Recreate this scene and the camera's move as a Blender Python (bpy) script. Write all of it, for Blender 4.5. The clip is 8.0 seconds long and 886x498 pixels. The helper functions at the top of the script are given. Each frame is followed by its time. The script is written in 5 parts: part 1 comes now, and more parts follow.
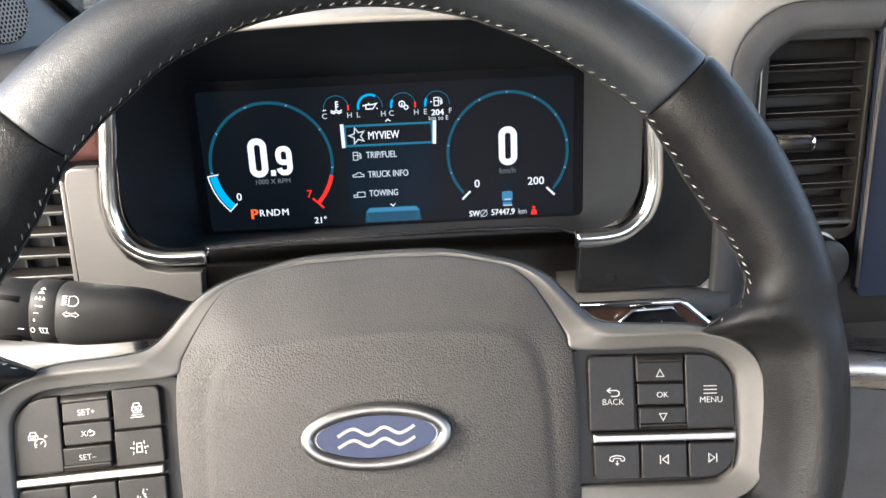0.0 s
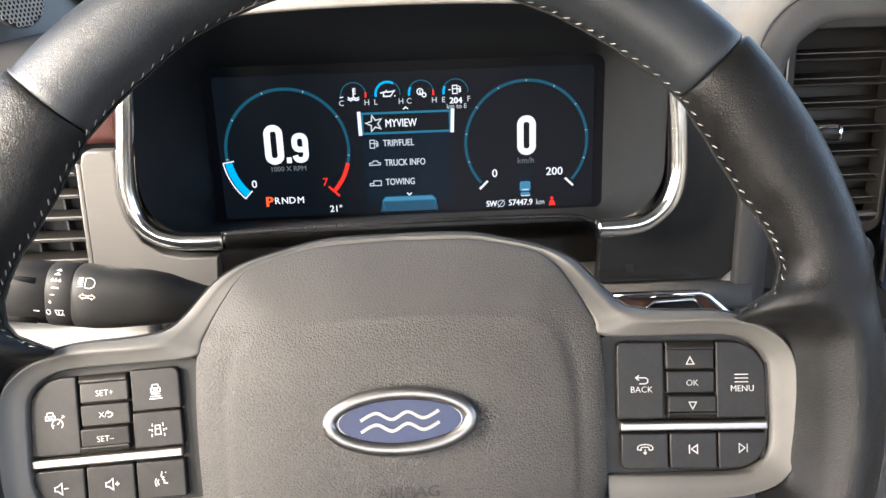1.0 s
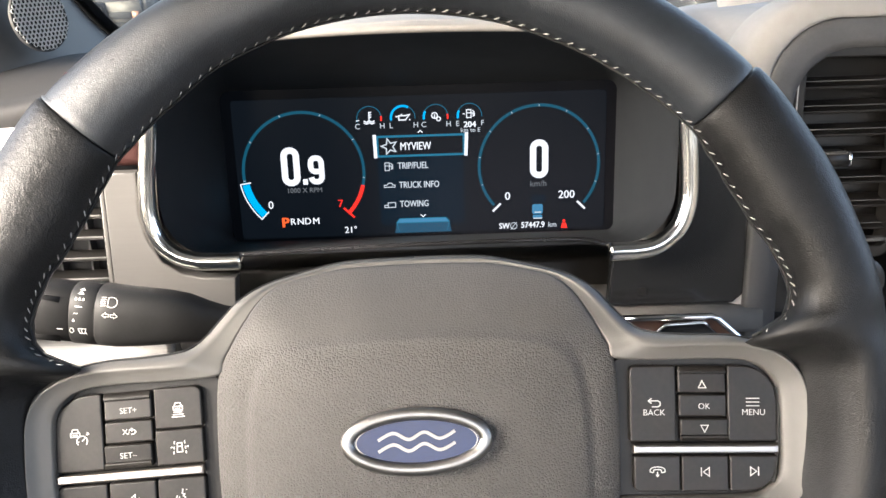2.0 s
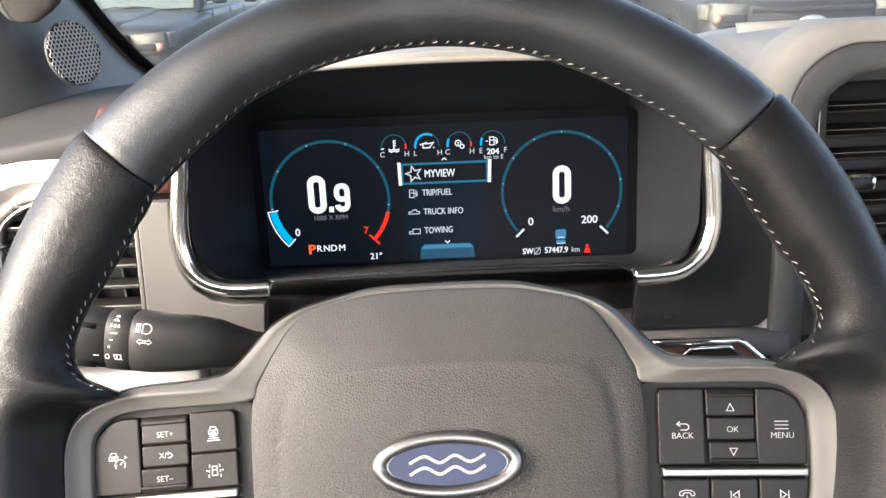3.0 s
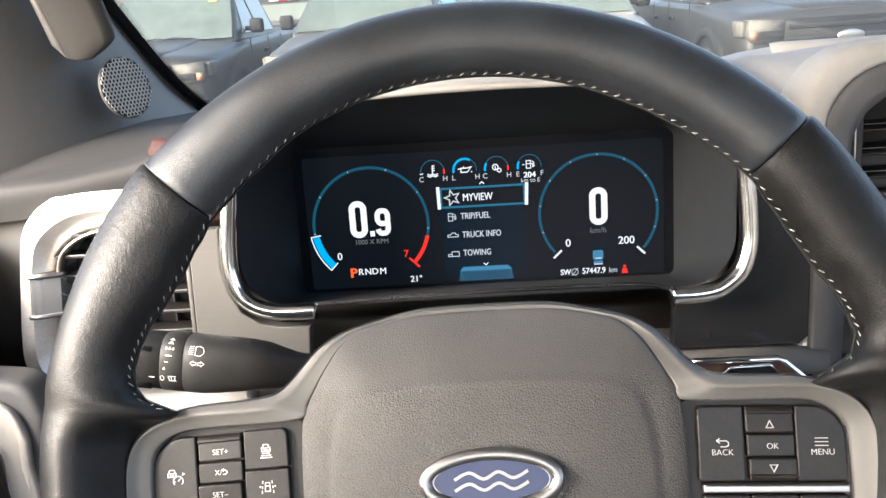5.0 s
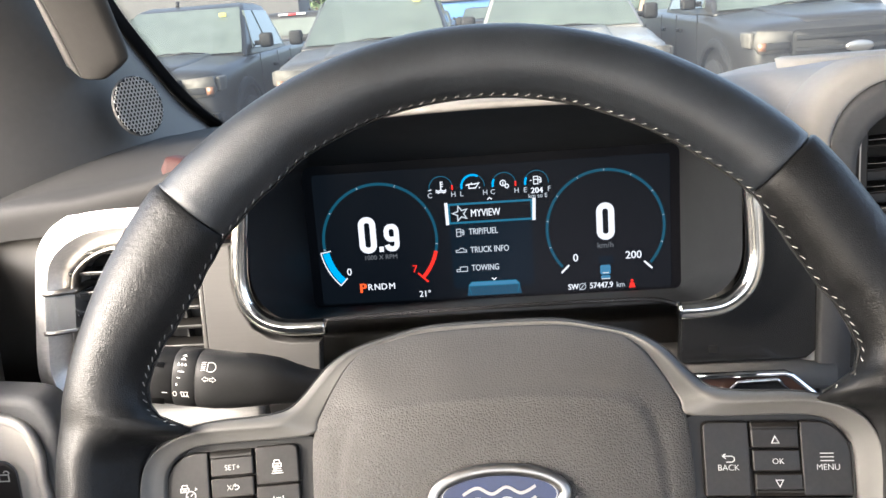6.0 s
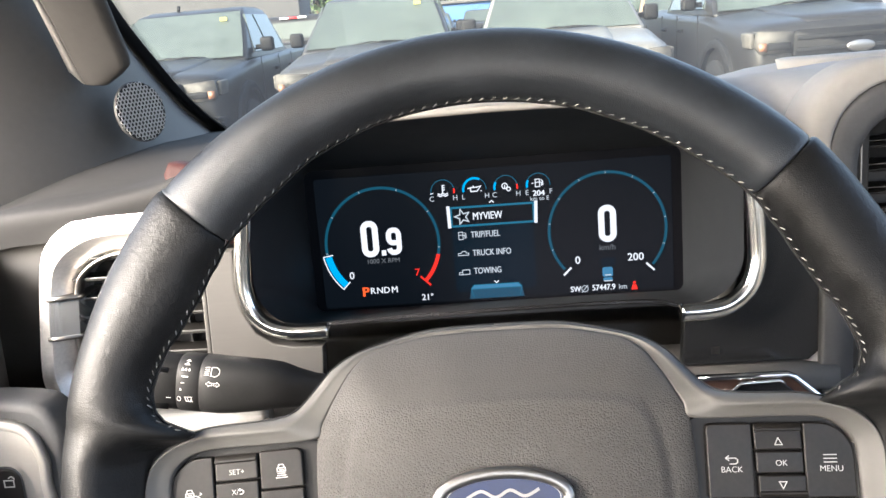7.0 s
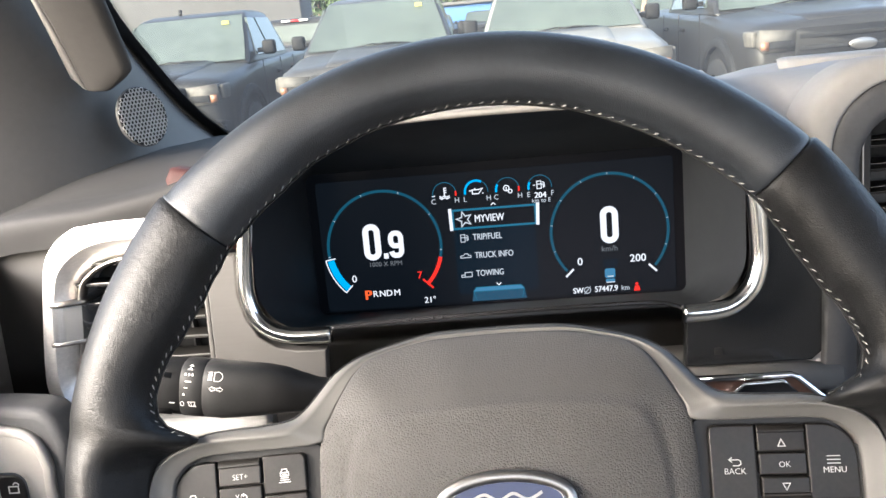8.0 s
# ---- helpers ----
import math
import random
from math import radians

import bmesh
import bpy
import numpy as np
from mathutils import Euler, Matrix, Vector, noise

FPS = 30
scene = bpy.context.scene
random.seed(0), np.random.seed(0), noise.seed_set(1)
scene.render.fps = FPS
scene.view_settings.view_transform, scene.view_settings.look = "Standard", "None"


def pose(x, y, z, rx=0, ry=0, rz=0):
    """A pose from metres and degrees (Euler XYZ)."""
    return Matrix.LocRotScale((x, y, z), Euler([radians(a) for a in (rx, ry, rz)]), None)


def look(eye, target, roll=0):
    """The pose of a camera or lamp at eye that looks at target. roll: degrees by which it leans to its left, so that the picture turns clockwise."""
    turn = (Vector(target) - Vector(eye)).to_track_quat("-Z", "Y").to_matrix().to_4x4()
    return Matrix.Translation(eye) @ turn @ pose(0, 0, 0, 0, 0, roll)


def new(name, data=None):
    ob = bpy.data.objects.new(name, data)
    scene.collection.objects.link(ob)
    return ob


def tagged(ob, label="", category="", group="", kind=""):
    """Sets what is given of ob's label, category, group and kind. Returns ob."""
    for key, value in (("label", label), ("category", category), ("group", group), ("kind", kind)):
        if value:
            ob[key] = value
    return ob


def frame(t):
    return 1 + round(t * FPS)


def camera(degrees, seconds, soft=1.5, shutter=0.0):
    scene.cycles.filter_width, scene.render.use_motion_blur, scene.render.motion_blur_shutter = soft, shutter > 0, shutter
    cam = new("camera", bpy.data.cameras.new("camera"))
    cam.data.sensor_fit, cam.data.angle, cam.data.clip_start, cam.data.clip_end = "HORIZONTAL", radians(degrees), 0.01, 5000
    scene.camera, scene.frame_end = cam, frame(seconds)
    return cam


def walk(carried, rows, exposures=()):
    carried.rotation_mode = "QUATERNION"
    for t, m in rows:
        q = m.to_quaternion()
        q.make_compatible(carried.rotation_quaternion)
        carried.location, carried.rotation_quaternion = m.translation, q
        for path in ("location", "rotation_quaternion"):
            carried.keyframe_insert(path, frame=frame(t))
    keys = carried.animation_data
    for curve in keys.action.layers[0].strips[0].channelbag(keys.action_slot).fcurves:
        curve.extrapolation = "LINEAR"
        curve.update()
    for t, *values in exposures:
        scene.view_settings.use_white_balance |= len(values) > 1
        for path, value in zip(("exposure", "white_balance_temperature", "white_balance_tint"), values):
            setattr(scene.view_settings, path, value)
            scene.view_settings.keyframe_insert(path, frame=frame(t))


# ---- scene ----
cam = camera(58.50, 8.0)
# the dash's own frame: x right, y ahead, z up along the instrument display, which leans back a little
DASH = pose(0, 0, 1.38, -5.2)
PATH = [
    (0, (0.019, -0.607, 0.109), (0.078, 1.306, -0.473), -2.5),
    (0.5, (0.015, -0.603, 0.105), (0.066, 1.314, -0.464), -2.6),
    (1, (0.011, -0.602, 0.101), (0.054, 1.31, -0.484), -2.0),
    (1.5, (0.009, -0.605, 0.103), (0.044, 1.312, -0.465), -1.7),
    (3, (0.004, -0.615, 0.107), (-0.021, 1.328, -0.367), -2.5),
    (3.5, (0.002, -0.619, 0.108), (-0.047, 1.33, -0.339), -2.8),
    (4, (0.002, -0.623, 0.11), (-0.074, 1.329, -0.319), -3.1),
    (4.5, (0.002, -0.625, 0.11), (-0.095, 1.326, -0.316), -3.5),
    (6, (0.003, -0.632, 0.114), (-0.131, 1.326, -0.27), -4.1),
    (6.5, (0.005, -0.634, 0.116), (-0.133, 1.325, -0.262), -4.3),
    (7, (0.003, -0.633, 0.115), (-0.136, 1.326, -0.263), -4.5),
    (7.5, (0.003, -0.634, 0.115), (-0.143, 1.325, -0.264), -4.8),
    (8, (0.004, -0.633, 0.116), (-0.143, 1.326, -0.258), -5.0),
]
walk(cam, [(t, DASH @ look(eye, target, roll)) for t, eye, target, roll in PATH], [(0, 3.74, 6150, 8), (1.5, 3.78, 6350, 9), (3.5, 3.74, 6350, 9), (8, 3.68, 6200, 9)])

# ---- light ----
world = bpy.data.worlds.new("sky")
scene.world = world
world.use_nodes = True
sky = world.node_tree.nodes.new("ShaderNodeTexSky")
sky.sky_type = "NISHITA"
sky.sun_disc = False
sky.sun_elevation = radians(30.2)
sky.sun_rotation = radians(-129.8)
sky.air_density, sky.dust_density, sky.ozone_density = 0.7, 6.0, 0.3
# haze: the sky is paler than clear air would make it
haze = world.node_tree.nodes.new("ShaderNodeHueSaturation")
haze.inputs["Saturation"].default_value = 0.85
world.node_tree.links.new(sky.outputs[0], haze.inputs["Color"])
world.node_tree.links.new(haze.outputs[0], world.node_tree.nodes["Background"].inputs[0])
world.node_tree.nodes["Background"].inputs[1].default_value = 0.15
sun = new("sun", bpy.data.lights.new("sun", "SUN"))
sun.data.energy, sun.data.angle, sun.data.color = 0.5, radians(12), (1.0, 0.955, 0.90)
SUN_FROM = Vector((-0.66, -0.55, 0.50)).normalized()
sun.matrix_world = look(SUN_FROM * 20, (0, 0, 0))

# the dash face: x right, y up, z toward the driver
FACE = DASH @ pose(0, 0, 0, 90)
WHEEL = FACE @ pose(-0.002, -0.0356, 0.328, -18.4) @ pose(0, 0, 0, 0, 0, 0.5)


# ---- builders ----
def thing(name, label, category, m=None, group="", kind=""):
    ob = new(name)
    ob.empty_display_size = 0.02
    ob.matrix_world = m if m is not None else Matrix()
    return tagged(ob, label, category, group, kind)


def part(name, me, material, parent, label="", m=None):
    if isinstance(me, bmesh.types.BMesh):
        bm, me = me, bpy.data.meshes.new(name)
        bm.to_mesh(me)
        bm.free()
    if material is not None:
        me.materials.clear()
        me.materials.append(material)
    ob = new(name, me)
    ob.parent = parent
    if m is not None:
        ob.matrix_local = m
    return tagged(ob, label)


def solid(name, me, material, label, category, m=None, kind="", group=""):
    ob = part(name, me, material, None, label, m)
    return tagged(ob, label, category, group, kind)


def mesh(verts, faces, smooth=True, name="mesh"):
    me = bpy.data.meshes.new(name)
    me.from_pydata([tuple(v) for v in verts], [], faces)
    me.validate()
    bm = bmesh.new()
    bm.from_mesh(me)
    bmesh.ops.recalc_face_normals(bm, faces=bm.faces)
    bm.to_mesh(me)
    bm.free()
    if smooth:
        me.shade_smooth()
    return me


def sharp(me, degrees=35):
    """Smooth faces, with hard edges past an angle."""
    me.shade_smooth()
    me.set_sharp_from_angle(angle=radians(degrees))
    return me


def loft(rings, closed=True, cap=True, smooth=True, flip=False):
    n, v, f = len(rings[0]), [], []
    for r in rings:
        v += [tuple(p) for p in r]
    for i in range(len(rings) - 1):
        for j in range(n if closed else n - 1):
            k = (j + 1) % n
            f.append((i * n + j, i * n + k, (i + 1) * n + k, (i + 1) * n + j))
    if cap and closed:
        f.append(tuple(range(n)))
        f.append(tuple(range((len(rings) - 1) * n, len(rings) * n)))
    return mesh(v, f, smooth)


def smoothline(pts, n=8, closed=False):
    """A Catmull-Rom line through the points."""
    P = [Vector(p) for p in pts]
    out, m = [], len(P)
    for i in range(m if closed else m - 1):
        if closed:
            a, b, c, d = P[i - 1], P[i], P[(i + 1) % m], P[(i + 2) % m]
        else:
            a, b, c, d = P[max(i - 1, 0)], P[i], P[i + 1], P[min(i + 2, m - 1)]
        for k in range(n):
            t = k / n
            out.append(0.5 * ((2 * b) + (c - a) * t + (2 * a - 5 * b + 4 * c - d) * t * t + (3 * b - a - 3 * c + d) * t ** 3))
    if not closed:
        out.append(P[-1].copy())
    return out


def rrect(x0, y0, x1, y1, r=0.001, n=5, radii=None):
    """A rounded rectangle, counter-clockwise; radii: bottom left, bottom right, top right, top left."""
    q = radii or (r, r, r, r)
    out = []
    for (cx, cy, a0), rr in zip(((x0, y0, 180), (x1, y0, 270), (x1, y1, 0), (x0, y1, 90)), q):
        sx, sy = (1 if cx == x0 else -1), (1 if cy == y0 else -1)
        for k in range(n + 1):
            a = radians(a0 + 90 * k / n)
            out.append((cx + sx * rr + rr * math.cos(a), cy + sy * rr + rr * math.sin(a)))
    return out


def plate(loops, depth=0.002, bevel=0.0004, res=2):
    """A flat piece with holes and rounded edges: front at z = 0, back at -depth."""
    cu = bpy.data.curves.new("plate", "CURVE")
    cu.dimensions, cu.fill_mode = "2D", "BOTH"
    cu.extrude, cu.bevel_depth, cu.bevel_resolution, cu.offset = max(depth / 2 - bevel, 0.00001), bevel, res, -bevel
    for lp in loops:
        s = cu.splines.new("POLY")
        s.points.add(len(lp) - 1)
        for p, q in zip(s.points, lp):
            p.co = (q[0], q[1], 0, 1)
        s.use_cyclic_u = True
    return from_curve(cu, -depth / 2)


def from_curve(cu, dz=0.0):
    ob = bpy.data.objects.new("tmp", cu)
    scene.collection.objects.link(ob)
    bpy.context.view_layer.update()
    me = bpy.data.meshes.new_from_object(ob.evaluated_get(bpy.context.evaluated_depsgraph_get()))
    bpy.data.objects.remove(ob)
    bpy.data.curves.remove(cu)
    me.transform(Matrix.Translation((0, 0, dz)))
    return sharp(me, 40)


def lettering(body, size, x=0, y=0, depth=0.0002, align="CENTER", shear=0.0, bold=0.0, squeeze=1.0, thin=0.0):
    cu = bpy.data.curves.new("lettering", "FONT")
    cu.body, cu.size, cu.align_x, cu.align_y = body, 1.0, align, "CENTER"
    cu.extrude, cu.shear, cu.offset, cu.resolution_u = depth * 0.5 / size, shear, -thin, 3
    me = from_curve(cu)
    me.transform(Matrix.Translation((x, y, 0)) @ Matrix.Diagonal((squeeze * size, size, size, 1)))
    if bold:
        twin = me.copy()
        twin.transform(Matrix.Translation((bold * size * 2.2, 0, 0.00003)))
        me.transform(Matrix.Translation((-bold * size * 2.2, 0, 0)))
        me = join(me, twin)
    return me


def strokes(lines, w=0.0004, depth=0.0002):
    """Thin raised strokes along lines of points."""
    v, f = [], []
    for ln in lines:
        P = [Vector((p[0], p[1], 0)) for p in ln]
        shut = (P[0] - P[-1]).length < 1e-7
        if shut:
            P = P[:-1]
        n, b = len(P), len(v)
        for i, p in enumerate(P):
            a = P[i - 1] if (i or shut) else p
            c = P[(i + 1) % n] if (i < n - 1 or shut) else p
            d1 = (p - a).normalized() if (p - a).length > 1e-9 else (c - p).normalized()
            d2 = (c - p).normalized() if (c - p).length > 1e-9 else d1
            t = (d1 + d2)
            t = t.normalized() if t.length > 0.2 else d2
            nn = Vector((-t.y, t.x, 0)) / max(0.45, math.sqrt(max(0, (1 + d1.dot(d2)) / 2)))
            for z in (0, depth):
                v += [p + nn * w / 2 + Vector((0, 0, z)), p - nn * w / 2 + Vector((0, 0, z))]
        for i in range(n if shut else n - 1):
            q, r = b + 4 * i, b + 4 * ((i + 1) % n)
            f += [(q + 2, q + 3, r + 3, r + 2), (q, r, r + 1, q + 1), (q, q + 2, r + 2, r), (q + 1, r + 1, r + 3, q + 3)]
        if not shut:
            e = b + 4 * (n - 1)
            f += [(b, b + 1, b + 3, b + 2), (e, e + 2, e + 3, e + 1)]
    return mesh(v, f, smooth=False)


def arc(cx, cy, r, a0, a1, n=16, ry=None):
    return [(cx + r * math.cos(radians(a0 + (a1 - a0) * k / n)), cy + (ry or r) * math.sin(radians(a0 + (a1 - a0) * k / n))) for k in range(n + 1)]


def sweep(path, profile, closed_path=False, cap=True, up=Vector((0, 0, 1)), scale=None):
    """A closed profile of (across, up) carried along a path."""
    P = [Vector(p) for p in path]
    rings, n = [], len(P)
    for i, p in enumerate(P):
        a = P[i - 1] if (i or closed_path) else p
        c = P[(i + 1) % n] if (i < n - 1 or closed_path) else p
        t = (c - a).normalized()
        s = t.cross(up).normalized()
        u = s.cross(t)
        k = scale(i / max(1, n - 1)) if scale else 1.0
        rings.append([p + s * q[0] * k + u * q[1] * k for q in profile])
    if closed_path:
        rings.append(rings[0])
    return loft(rings, cap=cap and not closed_path)


def round_profile(w, h, n=12, power=2.0):
    out = []
    for k in range(n):
        a = 2 * math.pi * k / n
        c, s = math.cos(a), math.sin(a)
        out.append((w / 2 * math.copysign(abs(c) ** (2 / power), c), h / 2 * math.copysign(abs(s) ** (2 / power), s)))
    return out


def box(x0, y0, z0, x1, y1, z1, bevel=0.0, seg=2):
    bm = bmesh.new()
    bmesh.ops.create_cube(bm, size=1)
    bmesh.ops.transform(bm, matrix=Matrix.Translation(((x0 + x1) / 2, (y0 + y1) / 2, (z0 + z1) / 2)) @ Matrix.Diagonal((x1 - x0, y1 - y0, z1 - z0, 1)), verts=bm.verts)
    if bevel:
        bmesh.ops.bevel(bm, geom=bm.edges[:], offset=bevel, segments=seg, affect="EDGES", profile=0.5)
    me = bpy.data.meshes.new("box")
    bm.to_mesh(me)
    bm.free()
    return sharp(me, 50)


def lathe(profile, n=32, axis="z"):
    """Profile of (radius, height) turned round z."""
    rings = []
    for k in range(n):
        a = 2 * math.pi * k / n
        rings.append([(r * math.cos(a), r * math.sin(a), h) for r, h in profile])
    rings.append(rings[0])
    me = loft(rings, closed=False, cap=False)
    bm = bmesh.new()
    bm.from_mesh(me)
    bmesh.ops.remove_doubles(bm, verts=bm.verts, dist=1e-6)
    bmesh.ops.recalc_face_normals(bm, faces=bm.faces)
    bm.to_mesh(me)
    bm.free()
    return sharp(me, 40)


def join(*mm):
    bm = bmesh.new()
    for me in mm:
        bm.from_mesh(me)
        bpy.data.meshes.remove(me)
    out = bpy.data.meshes.new("joined")
    bm.to_mesh(out)
    bm.free()
    return out


# ---- materials ----
def surface(name, base, rough=0.5, metal=0.0, vary=0.12, scale=40.0, grain=0.0, grain_scale=600.0, kind="noise", coat=0.0, stretch=None, spec=0.5, rough_vary=0.12, wear=0.0, sheen=0.0, crease=0.0):
    """A procedural surface: base colour varied at two scales, roughness varied, fine relief."""
    m = bpy.data.materials.new(name)
    m.use_nodes = True
    nt = m.node_tree
    N, L = nt.nodes, nt.links
    b = N["Principled BSDF"]
    co = N.new("ShaderNodeTexCoord")
    src = co.outputs["Object"]
    if stretch:
        mp = N.new("ShaderNodeMapping")
        mp.inputs["Scale"].default_value = stretch
        L.new(src, mp.inputs["Vector"])
        src = mp.outputs["Vector"]
    n1 = N.new("ShaderNodeTexNoise")
    n1.inputs["Scale"].default_value, n1.inputs["Detail"].default_value = scale, 6
    L.new(src, n1.inputs["Vector"])
    n2 = N.new("ShaderNodeTexNoise")
    n2.inputs["Scale"].default_value, n2.inputs["Detail"].default_value = scale * 9, 3
    L.new(src, n2.inputs["Vector"])
    mx = N.new("ShaderNodeMath")
    mx.operation = "MULTIPLY_ADD"
    L.new(n2.outputs[0], mx.inputs[0])
    mx.inputs[1].default_value = 0.45
    L.new(n1.outputs[0], mx.inputs[2])
    rp = N.new("ShaderNodeMapRange")
    rp.inputs["From Min"].default_value, rp.inputs["From Max"].default_value = 0.45, 1.0
    L.new(mx.outputs[0], rp.inputs["Value"])
    cr = N.new("ShaderNodeMix")
    cr.data_type = "RGBA"
    cr.inputs[6].default_value = (*[c * (1 - vary) for c in base], 1)
    cr.inputs[7].default_value = (*[min(1, c * (1 + vary)) for c in base], 1)
    L.new(rp.outputs[0], cr.inputs[0])
    L.new(cr.outputs[2], b.inputs["Base Color"])
    rr = N.new("ShaderNodeMapRange")
    rr.inputs["To Min"].default_value, rr.inputs["To Max"].default_value = max(0.02, rough * (1 - rough_vary)), min(1, rough * (1 + rough_vary))
    L.new(n1.outputs[0], rr.inputs["Value"])
    L.new(rr.outputs[0], b.inputs["Roughness"])
    b.inputs["Metallic"].default_value = metal
    b.inputs["Coat Weight"].default_value = coat
    b.inputs["Coat Roughness"].default_value = 0.04
    b.inputs["Specular IOR Level"].default_value = spec
    if sheen:
        b.inputs["Sheen Weight"].default_value = sheen
    if grain:
        bp = N.new("ShaderNodeBump")
        bp.inputs["Strength"].default_value = min(1.0, grain)
        bp.inputs["Distance"].default_value = 0.0004
        if kind == "leather":
            wv = N.new("ShaderNodeTexNoise")
            wv.inputs["Scale"].default_value = grain_scale * 0.5
            L.new(src, wv.inputs["Vector"])
            ad = N.new("ShaderNodeVectorMath")
            ad.operation = "MULTIPLY_ADD"
            ad.inputs[1].default_value = (0.4 / grain_scale,) * 3
            L.new(wv.outputs["Color"], ad.inputs[0])
            L.new(src, ad.inputs[2])
            vo = N.new("ShaderNodeTexVoronoi")
            vo.feature = "DISTANCE_TO_EDGE"
            vo.inputs["Scale"].default_value = grain_scale
            L.new(ad.outputs[0], vo.inputs["Vector"])
            cl = N.new("ShaderNodeMapRange")
            cl.interpolation_type = "SMOOTHSTEP"
            cl.inputs["From Max"].default_value = 0.26
            L.new(vo.outputs[0], cl.inputs["Value"])
            L.new(cl.outputs[0], bp.inputs["Height"])
        else:
            gn = N.new("ShaderNodeTexNoise")
            gn.inputs["Scale"].default_value, gn.inputs["Detail"].default_value = grain_scale, 3
            L.new(src, gn.inputs["Vector"])
            L.new(gn.outputs[0], bp.inputs["Height"])
        last = bp
        if crease:
            # broad creases, stronger in patches
            cw = N.new("ShaderNodeTexNoise")
            cw.inputs["Scale"].default_value, cw.inputs["Detail"].default_value = 230, 4
            cw.inputs["Distortion"].default_value = 1.2
            L.new(src, cw.inputs["Vector"])
            cm = N.new("ShaderNodeMapRange")
            cm.inputs["From Min"].default_value, cm.inputs["From Max"].default_value = 0.45, 0.65
            L.new(n1.outputs[0], cm.inputs["Value"])
            cp = N.new("ShaderNodeMath")
            cp.operation = "MULTIPLY"
            L.new(cw.outputs[0], cp.inputs[0])
            L.new(cm.outputs[0], cp.inputs[1])
            last = N.new("ShaderNodeBump")
            last.inputs["Strength"].default_value, last.inputs["Distance"].default_value = crease, 0.0012
            L.new(cp.outputs[0], last.inputs["Height"])
            L.new(bp.outputs[0], last.inputs["Normal"])
        L.new(last.outputs[0], b.inputs["Normal"])
    return m


def glow(name, colour, strength=1.0):
    m = bpy.data.materials.new(name)
    m.use_nodes = True
    b = m.node_tree.nodes["Principled BSDF"]
    b.inputs["Base Color"].default_value = (0.004, 0.004, 0.005, 1)
    b.inputs["Emission Color"].default_value = (*colour, 1)
    b.inputs["Emission Strength"].default_value = strength
    b.inputs["Roughness"].default_value, b.inputs["Specular IOR Level"].default_value = 0.22, 0.035
    return m


def clear_glass(name, tint=(1, 1, 1), film=0.0, film_colour=(0.8, 0.8, 0.8), rough=0.0, ior=1.45):
    """A thin pane: clear, mirroring at a grazing angle, with a pale scattering film that stands in for haze."""
    m = bpy.data.materials.new(name)
    m.use_nodes = True
    N, L = m.node_tree.nodes, m.node_tree.links
    N.remove(N["Principled BSDF"])
    tr = N.new("ShaderNodeBsdfTransparent")
    tr.inputs[0].default_value = (*tint, 1)
    gl = N.new("ShaderNodeBsdfGlossy")
    gl.inputs["Roughness"].default_value = rough
    fr = N.new("ShaderNodeFresnel")
    fr.inputs[0].default_value = ior
    mx = N.new("ShaderNodeMixShader")
    L.new(fr.outputs[0], mx.inputs[0])
    L.new(tr.outputs[0], mx.inputs[1])
    L.new(gl.outputs[0], mx.inputs[2])
    out = mx
    if film:
        tl = N.new("ShaderNodeBsdfTranslucent")
        tl.inputs[0].default_value = (*film_colour, 1)
        df = N.new("ShaderNodeBsdfDiffuse")
        df.inputs[0].default_value = (*film_colour, 1)
        m1 = N.new("ShaderNodeMixShader")
        m1.inputs[0].default_value = 0.5
        L.new(tl.outputs[0], m1.inputs[1])
        L.new(df.outputs[0], m1.inputs[2])
        no = N.new("ShaderNodeTexNoise")
        no.inputs["Scale"].default_value, no.inputs["Detail"].default_value = 9, 8
        co = N.new("ShaderNodeTexCoord")
        L.new(co.outputs["Object"], no.inputs["Vector"])
        rg = N.new("ShaderNodeMapRange")
        rg.inputs["From Min"].default_value, rg.inputs["From Max"].default_value = 0.3, 0.7
        rg.inputs["To Min"].default_value, rg.inputs["To Max"].default_value = film * 0.75, film * 1.25
        L.new(no.outputs[0], rg.inputs["Value"])
        out = N.new("ShaderNodeMixShader")
        L.new(rg.outputs[0], out.inputs[0])
        L.new(mx.outputs[0], out.inputs[1])
        L.new(m1.outputs[0], out.inputs[2])
    L.new(out.outputs[0], N["Material Output"].inputs[0])
    return m


RIM_LEATHER = surface("rim_leather", (0.0205, 0.0235, 0.0275), 0.38, spec=0.52, grain=0.22, grain_scale=1300, crease=0.10, kind="leather", vary=0.3, scale=30, rough_vary=0.34)
GRIP_LEATHER = surface("grip_leather", (0.0115, 0.0117, 0.012), 0.35, spec=0.19, grain=0.20, grain_scale=1100, crease=0.32, kind="leather", vary=0.35, scale=30, rough_vary=0.35)
PAD_VINYL = surface("pad_vinyl", (0.056, 0.0535, 0.0505), 0.58, spec=0.38, grain=0.55, grain_scale=760, kind="leather", vary=0.08, scale=25)
PAD_LINKS, PAD_NODES = PAD_VINYL.node_tree.links, PAD_VINYL.node_tree.nodes
moulding = PAD_NODES.new("ShaderNodeTexCoord")
across = PAD_NODES.new("ShaderNodeSeparateXYZ")
PAD_LINKS.new(moulding.outputs["Object"], across.inputs[0])
fading = PAD_NODES.new("ShaderNodeMapRange")
fading.inputs["From Min"].default_value, fading.inputs["From Max"].default_value = 0.0215, 0.0275
fading.inputs["To Min"].default_value, fading.inputs["To Max"].default_value = 0.72, 0.28
PAD_LINKS.new(across.outputs["Y"], fading.inputs["Value"])
